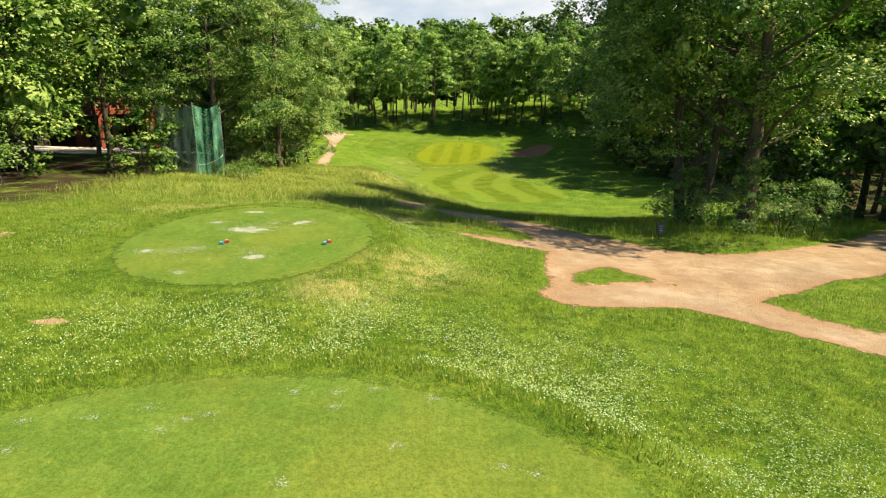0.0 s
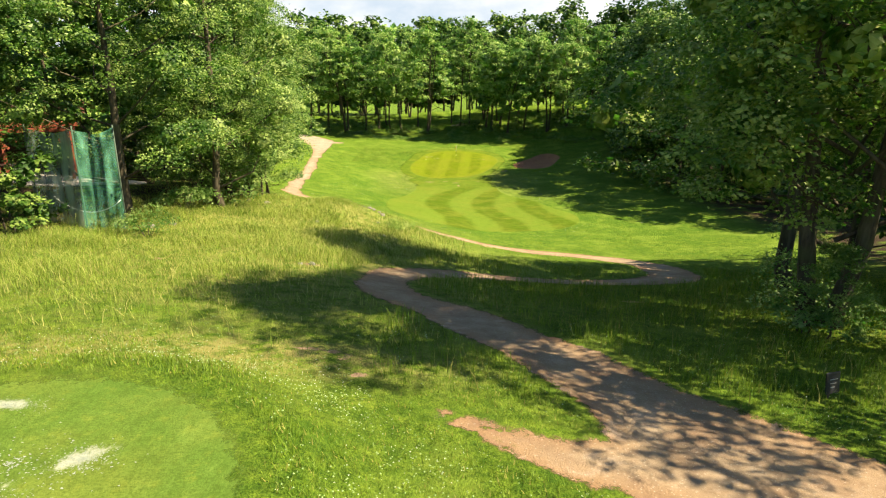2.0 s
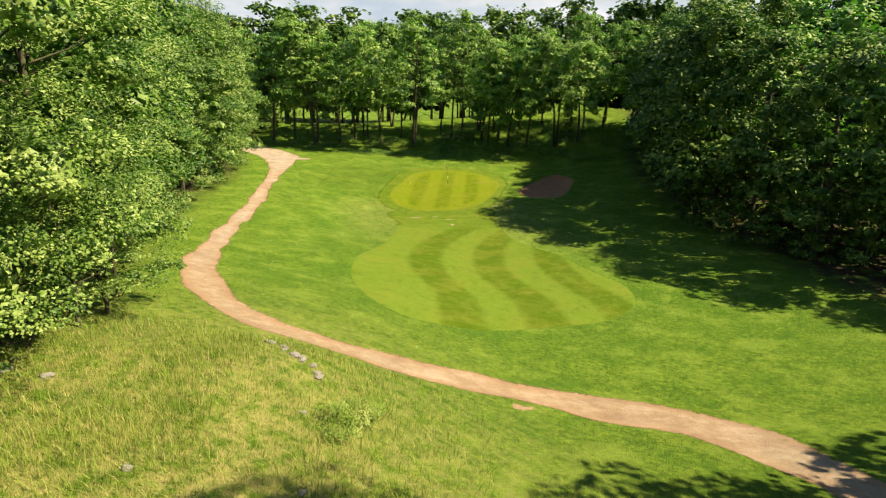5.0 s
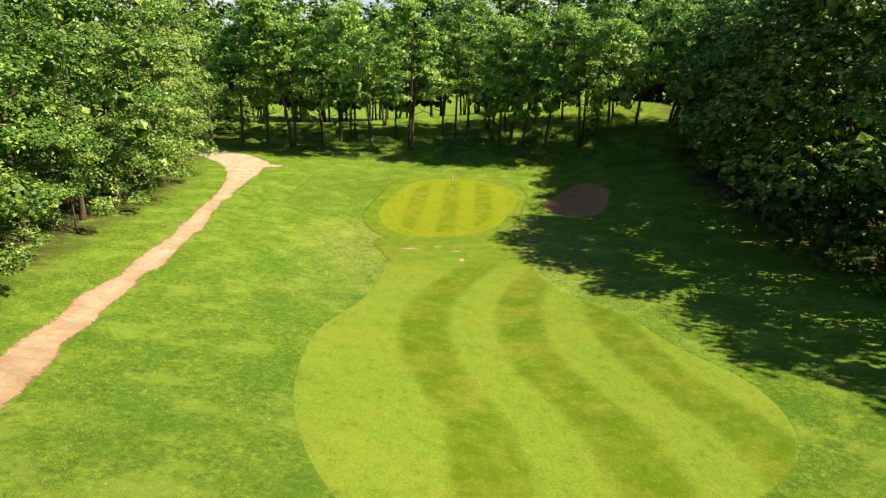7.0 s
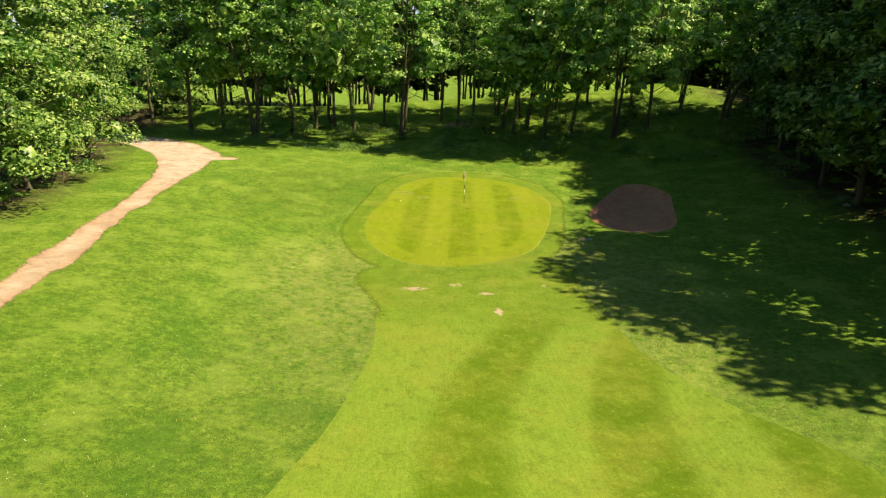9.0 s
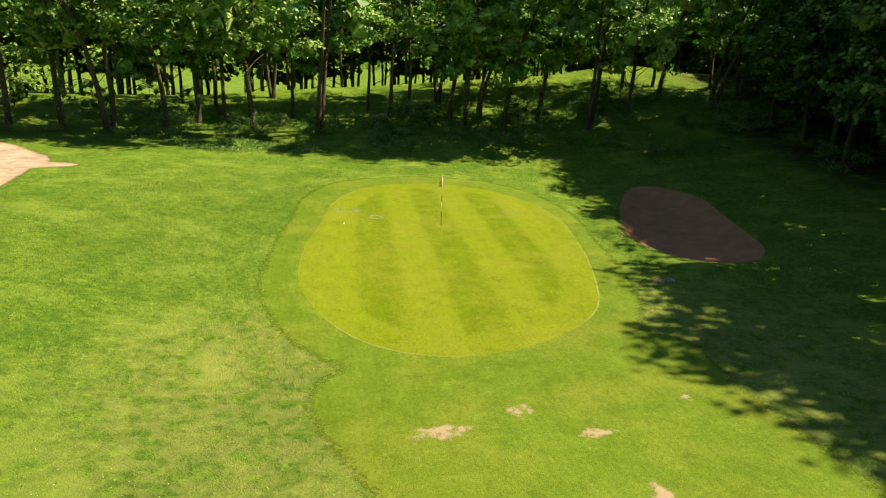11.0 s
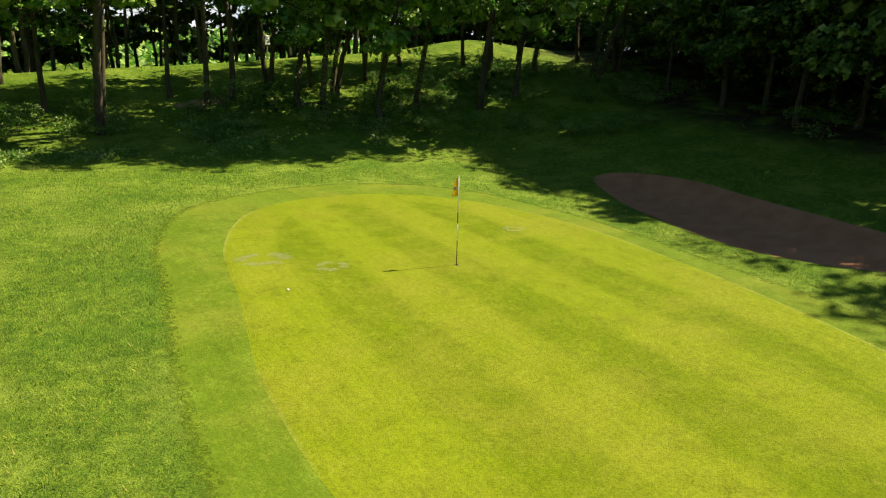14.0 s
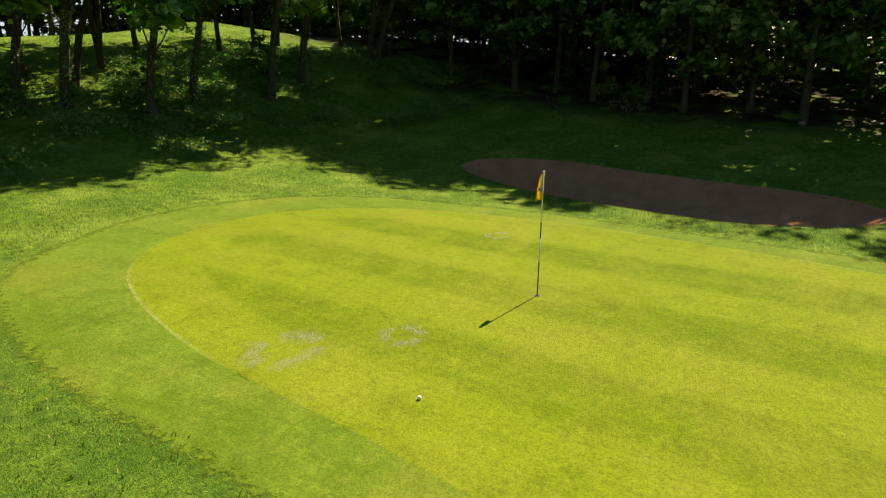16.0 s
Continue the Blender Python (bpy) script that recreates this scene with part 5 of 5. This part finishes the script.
# ---- flagstick, ball and cup ----
M_YELLOW = plain_material("yellow_flag_cloth", (0.80, 0.58, 0.03), 0.8, 0.2, 0, 9, 0.3)
M_WHITE = plain_material("white_paint", (0.78, 0.78, 0.74), 0.4, 0.4, 0, 20, 0.15)
M_BLACK = plain_material("black_paint", (0.02, 0.02, 0.022), 0.4, 0.4)
M_POLE = plain_material("galvanised_pole", (0.30, 0.32, 0.31), 0.5, 0.5, 0.6)
M_RED = plain_material("red_paint", (0.24, 0.02, 0.025), 0.35, 0.5)
M_TEAL = plain_material("turquoise_paint", (0.012, 0.16, 0.21), 0.35, 0.5)


def flagstick(x, y):
    z = float(surface_z(np.array([x]), np.array([y]))[0]) + 0.012
    root = thing("flagstick", pose(x, y, z), "black and white banded flagstick with a limp yellow flag", "flagstick")
    bands = [(0.0, 0.62, M_BLACK, "black band"), (0.62, 1.02, M_WHITE, "white band"), (1.02, 1.30, M_BLACK, "black band"), (1.30, 2.13, M_WHITE, "white band")]
    for a, b, m, lab in bands:
        bm = bmesh.new()
        add_tube(bm, [(0, 0, a), (0, 0, b)], [0.011, 0.011], 10)
        part("pole_band", bm, m, root, lab)
    bm = bmesh.new()
    add_tube(bm, [(0, 0, 2.125), (0, 0, 2.15), (0, 0, 2.165)], [0.016, 0.018, 0.006], 10)
    part("finial", bm, M_WHITE, root)
    bm = bmesh.new()
    rows, cols = 12, 9
    grid = []
    for k in range(rows):
        u = k / (rows - 1)
        wide = 0.05 + 0.13 * u ** 0.8
        grid.append([bm.verts.new((-0.011 - wide * s * 0.75, wide * s * 0.5 + 0.035 * math.sin(8 * s + 3 * u) * u, 2.115 - 0.40 * u - 0.07 * s * u))
                     for s in (c / (cols - 1) for c in range(cols))])
    for k in range(rows - 1):
        for c in range(cols - 1):
            bm.faces.new((grid[k][c], grid[k][c + 1], grid[k + 1][c + 1], grid[k + 1][c])).smooth = True
    bmesh.ops.solidify(bm, geom=bm.faces[:], thickness=0.004)
    flag = part("flag", bm, M_YELLOW, root, "limp yellow flag hanging in folds")
    bm = bmesh.new()
    add_tube(bm, [(-0.085, 0.028, 1.87), (-0.100, -0.002, 1.872)], [0.034, 0.034], 16)
    part("emblem", bm, plain_material("grey_print", (0.30, 0.30, 0.28), 0.8), flag, "round grey emblem on the cloth")
    bm = bmesh.new()
    add_tube(bm, [(0, 0, -0.012), (0, 0, 0.004)], [0.054, 0.054], 20)
    part("cup", bm, M_BLACK, root, "dark hole cup round the pole")


flagstick(1.6, 101.5)


def golf_ball(x, y, mat, label):
    bm = bmesh.new()
    bmesh.ops.create_icosphere(bm, subdivisions=3, radius=0.025)
    for v in bm.verts:
        v.co *= 1 - 0.02 * max(0.0, math.sin(v.co.x * 520) * math.sin(v.co.y * 520) * math.sin(v.co.z * 520))
    for f in bm.faces:
        f.smooth = True
    me = bpy.data.meshes.new("golf_ball")
    bm.to_mesh(me)
    bm.free()
    me.materials.append(mat)
    ob = new("golf_ball", me)
    ob.location = (x, y, float(surface_z(np.array([x]), np.array([y]))[0]) + 0.011 + 0.024)
    tagged(ob, label, "golf ball")


golf_ball(-2.6, 101.55, M_WHITE, "white golf ball lying on the green")


# ---- tee markers and the small sign ----
def tee_marker(x, y, mat, turn, label):
    root = thing("tee_marker", pose(x, y, ground_z(x, y) + 0.012, 0, 0, turn) @ Matrix.Scale(0.8, 4), label, "tee marker", "tee markers")
    bm = bmesh.new()
    add_box(bm, (0.125, 0.10, 0.075), pose(0, 0, 0.042), 0.024)
    for v in bm.verts:
        k = 1 - 1.6 * max(0.0, v.co.z - 0.03)
        v.co.x *= k
        v.co.y *= k
    body = part("body", bm, mat, root)
    bm = bmesh.new()
    add_tube(bm, [(0, 0, 0.078), (0, 0, 0.090)], [0.018, 0.015], 14)
    part("cap", bm, M_WHITE, body, "small white top disc")
    bm = bmesh.new()
    add_tube(bm, [(0, 0, -0.10), (0, 0, 0.02)], [0.006, 0.010], 6)
    part("spike", bm, M_BLACK, root)


for mx, my in ((-3.79, 17.86), (-1.57, 17.96)):
    tee_marker(mx - 0.035, my - 0.05, M_TEAL, 12, "turquoise tee marker with white top on the tee")
    tee_marker(mx + 0.035, my + 0.085, M_RED, 22, "red tee marker with white top on the tee")


def small_sign(x, y, turn):
    root = thing("sign", pose(x, y, ground_z(x, y), 0, 0, turn), "small black notice board on a stake in the verge", "sign")
    bm = bmesh.new()
    add_box(bm, (0.28, 0.025, 0.36), pose(0, 0, 0.30, -8), 0.008)
    board = part("board", bm, M_BLACK, root)
    bm = bmesh.new()
    add_box(bm, (0.04, 0.03, 0.36), pose(0, 0.035, 0.08), 0.004)
    part("stake", bm, plain_material("stake_wood", (0.10, 0.075, 0.05), 0.8), root)
    for k in range(3):
        bm = bmesh.new()
        add_box(bm, (0.16 - 0.04 * k, 0.004, 0.014), pose(-0.01 * k, -0.022 - 0.009 * (k - 1), 0.37 - 0.065 * k, -8))
        part("writing_bar", bm, M_POLE, board, "pale unreadable line of writing")


small_sign(7.45, 23.35, 18)


def far_sign(x, y, turn):
    root = thing("sign", pose(x, y, ground_z(x, y), 0, 0, turn), "white hole sign on a post at the meadow ridge", "sign")
    bm = bmesh.new()
    add_box(bm, (0.42, 0.04, 0.60), pose(0, 0, 1.30), 0.01)
    board = part("board", bm, M_WHITE, root)
    bm = bmesh.new()
    add_box(bm, (0.07, 0.06, 1.3), pose(0, 0.06, 0.55), 0.006)
    part("post", bm, plain_material("weathered_post", (0.12, 0.10, 0.08), 0.85), root)
    for k in range(3):
        bm = bmesh.new()
        add_box(bm, (0.30 - 0.06 * k, 0.006, 0.06), pose(0.02 * k, -0.023, 1.50 - 0.16 * k))
        part("writing_bar", bm, plain_material("blue_print", (0.05, 0.12, 0.22), 0.6), board, "blue-grey unreadable line of writing")


far_sign(8.6, 133.6, 25)


# ---- practice net, pergola and terrace under the trees ----
M_NET = net_material("green_netting", (0.05, 0.24, 0.13), (0.14, 0.36, 0.24), 0.18)
M_NET_GREY = net_material("grey_netting", (0.17, 0.24, 0.18), (0.25, 0.32, 0.25), -0.10)
M_NET_POLE = plain_material("dull_green_pole", (0.07, 0.10, 0.07), 0.7, 0.2)
M_TIMBER = wood_material("red_stained_timber", (0.14, 0.035, 0.018), (0.30, 0.085, 0.040))
M_PLANK = wood_material("brown_boards", (0.040, 0.020, 0.014), (0.085, 0.045, 0.030))
M_TILE = plain_material("clay_tile", (0.11, 0.045, 0.032), 0.85, 0.2, 0, 6, 0.5)
M_GRAVEL = plain_material("white_gravel", (0.52, 0.49, 0.44), 0.95, 0.15, 0, 30, 0.5)


def practice_net():
    x0, y0 = -10.0, 34.9
    z0 = ground_z(x0, y0)
    root = thing("practice_net", pose(x0, y0, z0), "green and grey practice net hung between poles beside trees", "net")
    corners = [(0, 0), (-1.1, -0.45), (-3.2, 0.35)]
    for k, (cx, cy) in enumerate(corners):
        bm = bmesh.new()
        add_tube(bm, [(cx, cy, -0.4), (cx, cy, 1.5), (cx, cy, 3.55)], [0.030, 0.028, 0.026], 8)
        part("pole", bm, M_NET_POLE, root)
    for k, ((ax, ay), (bx, by)) in enumerate(zip(corners, corners[1:])):
        bm = bmesh.new()
        n, h = 22, 12
        grid = []
        for i in range(n):
            f = i / (n - 1)
            line = []
            for j in range(h):
                u = j / (h - 1)
                sag = 0.22 * math.sin(math.pi * f) * (u ** 3)
                wave = 0.07 * math.sin(f * 21 + 2 * u) * (1 - 0.5 * u) + 0.12 * math.sin(f * 7 + k)
                line.append(bm.verts.new((ax + (bx - ax) * f, ay + (by - ay) * f - wave, 0.02 + 3.45 * u - sag)))
            grid.append(line)
        for i in range(n - 1):
            for j in range(h - 1):
                bm.faces.new((grid[i][j], grid[i + 1][j], grid[i + 1][j + 1], grid[i][j + 1])).smooth = True
        part("net_panel", bm, (M_NET, M_NET_GREY)[k], root, ("green knotted netting with loose folds", "grey weathered netting")[k])
    bm = bmesh.new()
    pts = [(0 - 2.6 * f, 0.5 * f - 0.15, 1.05 - 0.5 * math.sin(math.pi * f) ** 0.8) for f in np.linspace(0, 1, 14)]
    add_tube(bm, pts, [0.012] * 14, 6)
    part("rope", bm, M_WHITE, root, "pale sagging rope across the net")


practice_net()


def pergola(x, y, turn):
    z = ground_z(x, y)
    root = thing("pergola", pose(x, y, z, 0, 0, turn), "red-stained timber pergola over a pale terrace", "pergola")
    for px in (-1.6, 1.6):
        for py in (-1.3, 1.3):
            bm = bmesh.new()
            add_box(bm, (0.15, 0.15, 2.6), pose(px, py, 1.2), 0.012)
            part("post", bm, M_TIMBER, root)
            bm = bmesh.new()
            add_box(bm, (0.10, 0.10, 0.9), pose(px - math.copysign(0.3, px), py, 2.05, 0, -math.copysign(45, px) * -1), 0.008)
            part("brace", bm, M_TIMBER, root)
    for py in (-1.3, 1.3):
        bm = bmesh.new()
        add_box(bm, (4.0, 0.12, 0.2), pose(0, py, 2.6), 0.012)
        part("beam", bm, M_TIMBER, root)
    for k in range(9):
        bm = bmesh.new()
        add_box(bm, (0.07, 3.4, 0.14), pose(-1.8 + 0.45 * k, 0, 2.77), 0.008)
        part("rafter", bm, M_TIMBER, root)


pergola(-20.6, 46.6, 28)


def terrace():
    bm = bmesh.new()
    n = 40
    ring = []
    for k in range(n):
        a = 2 * math.pi * k / n
        r = 1 + 0.10 * math.sin(3 * a + 1) + 0.05 * math.sin(7 * a)
        px, py = -21.2 + 6.0 * r * math.cos(a), 44.8 + 3.6 * r * math.sin(a)
        ring.append((px, py))
    top = [bm.verts.new((px, py, ground_z(px, py) + 0.05)) for px, py in ring]
    low = [bm.verts.new((px, py, ground_z(px, py) - 0.15)) for px, py in ring]
    mid = bm.verts.new((-21.2, 44.8, ground_z(-21.2, 44.8) + 0.06))
    for k in range(n):
        q = (k + 1) % n
        bm.faces.new((mid, top[k], top[q]))
        bm.faces.new((top[k], low[k], low[q], top[q]))
    me = bpy.data.meshes.new("terrace")
    bm.to_mesh(me)
    bm.free()
    me.materials.append(M_GRAVEL)
    tagged(new("terrace", me), "pale gravel terrace under the trees", "terrace", kind="structure")


terrace()


def chalet(x, y, turn):
    z = ground_z(x, y)
    root = thing("clubhouse", pose(x, y, z, 0, 0, turn), "timber clubhouse with clay tiled roof behind trees", "house")
    for k in range(16):
        bm = bmesh.new()
        add_box(bm, (7.0, 0.14, 0.19), pose(0, -2.5, 0.1 + 0.2 * k), 0.006)
        part("wall_board", bm, M_PLANK, root)
        bm = bmesh.new()
        add_box(bm, (0.14, 5.0, 0.19), pose(3.43, 0.05, 0.1 + 0.2 * k), 0.006)
        part("wall_board", bm, M_PLANK, root)
    for sy in (-1, 1):
        for k in range(9):
            bm = bmesh.new()
            add_box(bm, (8.2, 0.46, 0.05), pose(0, sy * (3.2 - 0.37 * k), 3.12 + 0.20 * k, sy * -24), 0.01)
            part("tile_course", bm, M_TILE, root)
    bm = bmesh.new()
    add_box(bm, (0.95, 0.08, 2.05), pose(-1.2, -2.60, 1.03), 0.01)
    door = part("door", bm, M_TIMBER, root, "red-stained plank door")
    bm = bmesh.new()
    add_tube(bm, [(-0.86, -2.66, 1.0), (-0.86, -2.70, 1.0), (-0.98, -2.70, 1.0)], [0.012, 0.012, 0.010], 6)
    part("handle", bm, M_POLE, door, "grey metal handle")
    bm = bmesh.new()
    add_box(bm, (1.3, 0.06, 1.0), pose(1.4, -2.59, 1.6), 0.01)
    window = part("window", bm, plain_material("dark_glass", (0.02, 0.025, 0.03), 0.1, 0.6), root, "dark window pane")
    for px, pz, w, h in ((1.4, 1.07, 1.46, 0.08), (1.4, 2.13, 1.46, 0.08), (0.71, 1.6, 0.08, 1.0), (2.09, 1.6, 0.08, 1.0)):
        bm = bmesh.new()
        add_box(bm, (w, 0.10, h), pose(px, -2.60, pz), 0.008)
        part("frame", bm, M_TIMBER, window)


chalet(-28.5, 57.0, 28)


def garden_chair(x, y, turn):
    root = thing("garden_chair", pose(x, y, ground_z(x, y) + 0.05, 0, 0, turn), "grey slatted metal chair on the terrace", "chair", "terrace chairs")
    bm = bmesh.new()
    add_box(bm, (0.46, 0.44, 0.03), pose(0, 0, 0.45), 0.008)
    part("seat", bm, M_POLE, root)
    bm = bmesh.new()
    for k in range(6):
        add_box(bm, (0.03, 0.02, 0.46), pose(-0.2 + 0.08 * k, 0.22, 0.70, 10))
    add_box(bm, (0.46, 0.03, 0.04), pose(0, 0.26, 0.94, 10))
    part("backrest", bm, M_POLE, root)
    for px in (-0.2, 0.2):
        for py in (-0.19, 0.19):
            bm = bmesh.new()
            add_tube(bm, [(px, py, 0), (px, py, 0.45)], [0.014, 0.016], 6)
            part("leg", bm, M_POLE, root)


def garden_table(x, y, turn):
    root = thing("garden_table", pose(x, y, ground_z(x, y) + 0.05, 0, 0, turn), "brown wooden table on the pale terrace", "table")
    bm = bmesh.new()
    for k in range(6):
        add_box(bm, (1.6, 0.13, 0.04), pose(0, -0.35 + 0.14 * k, 0.74), 0.006)
    part("tabletop", bm, M_PLANK, root)
    for px in (-0.65, 0.65):
        for py in (-0.28, 0.28):
            bm = bmesh.new()
            add_box(bm, (0.07, 0.07, 0.72), pose(px, py, 0.36), 0.006)
            part("leg", bm, M_PLANK, root)


garden_chair(-17.8, 43.2, 200)
garden_chair(-18.9, 42.7, 150)
garden_table(-20.4, 43.6, 20)


# ---- fallen branches on the shaded bank ----
def fallen_branch(x, y, length, turn, seed):
    g = np.random.default_rng(seed)
    bm = bmesh.new()
    d = Vector((math.cos(turn), math.sin(turn), 0))
    pts, rad = [], []
    for k in range(7):
        f = k / 6
        px, py = x + d.x * length * f + g.normal() * 0.08, y + d.y * length * f + g.normal() * 0.08
        pts.append((px, py, ground_z(px, py) + 0.10 + 0.10 * f * g.uniform(0.3, 1.6)))
        rad.append(0.06 * (1 - 0.75 * f))
    add_tube(bm, pts, rad, 7)
    for k in (2, 3, 4, 5):
        a = Vector(pts[k])
        b = a + Vector((g.normal() * 0.4, g.normal() * 0.4, g.uniform(0.1, 0.5)))
        add_tube(bm, [a, (a + b) / 2 + Vector((0, 0, 0.05)), b], [0.022, 0.014, 0.006], 5, False)
    me = bpy.data.meshes.new("fallen_branch")
    bm.to_mesh(me)
    bm.free()
    me.materials.append(M_BARK)
    tagged(new("fallen_branch", me), "bare fallen branch lying on the shaded bank", "branch", "fallen branches")


for k, (x, y, ln, a) in enumerate([(24.6, 108.0, 2.4, 0.6), (26.6, 110.4, 2.0, 2.2), (25.4, 104.2, 2.6, 1.2), (27.4, 106.2, 1.8, 0.2), (24.8, 100.6, 2.2, 2.6), (-16.0, 121.4, 2.0, 0.1),
                                   (1.0, 124.8, 1.8, 0.3), (23.4, 112.4, 2.0, 1.9), (24.6, 90.2, 2.2, 1.0), (25.0, 86.0, 1.8, 2.4)]):
    fallen_branch(x, y, ln, a, 500 + k)


# ---- distance ----
def distant_wood():
    g = np.random.default_rng(91)
    n = 16000
    x, y = g.uniform(-330, 330, n), g.uniform(330, 600, n)
    z = land(x, y) + g.uniform(2, 13, n) * (0.6 + 0.4 * vnoise(x, y, 18, 1))
    v = leaf_quads(np.stack([x, y, z], 1), g.normal(size=(n, 3)) + np.array([0, 0, 0.4]), 4.2, 0.45, g)
    tagged(new("distant_wood", fast_mesh("distant_wood", v, np.arange(len(v)).reshape(-1, 4), 4, M_LEAF_FAR)), "wooded hillside in the distance", "woodland", kind="stuff")


distant_wood()


def cloud_backdrop():
    m, nt, b = material("cloudy_sky")
    co = nt.nodes.new("ShaderNodeNewGeometry").outputs["Position"]
    puff = n_noise(nt, 0.0032, 6, 0.55, co, (1, 1, 2.2))
    col = n_ramp(nt, puff, (0.34, (0.56, 0.66, 0.76)), (0.48, (0.74, 0.79, 0.83)), (0.62, (0.95, 0.95, 0.96)))
    em = nt.nodes.new("ShaderNodeEmission")
    nt.links.new(col, em.inputs[0])
    em.inputs[1].default_value = 0.37
    nt.links.new(em.outputs[0], nt.nodes["Material Output"].inputs[0])
    n, rows = 48, 12
    v, f = [], []
    for j in range(rows + 1):
        for i in range(n + 1):
            a = radians(-80 + 160 * i / n)
            r = 2300 - 300 * (j / rows) ** 2
            v.append((r * math.sin(a), r * math.cos(a), -120 + 900 * j / rows))
    for j in range(rows):
        for i in range(n):
            k = j * (n + 1) + i
            f.append((k, k + 1, k + n + 2, k + n + 1))
    me = mesh_from("backdrop", v, f, [m], True)
    tagged(new("backdrop", me), "pale blue sky with soft white clouds", "sky", kind="structure")


cloud_backdrop()
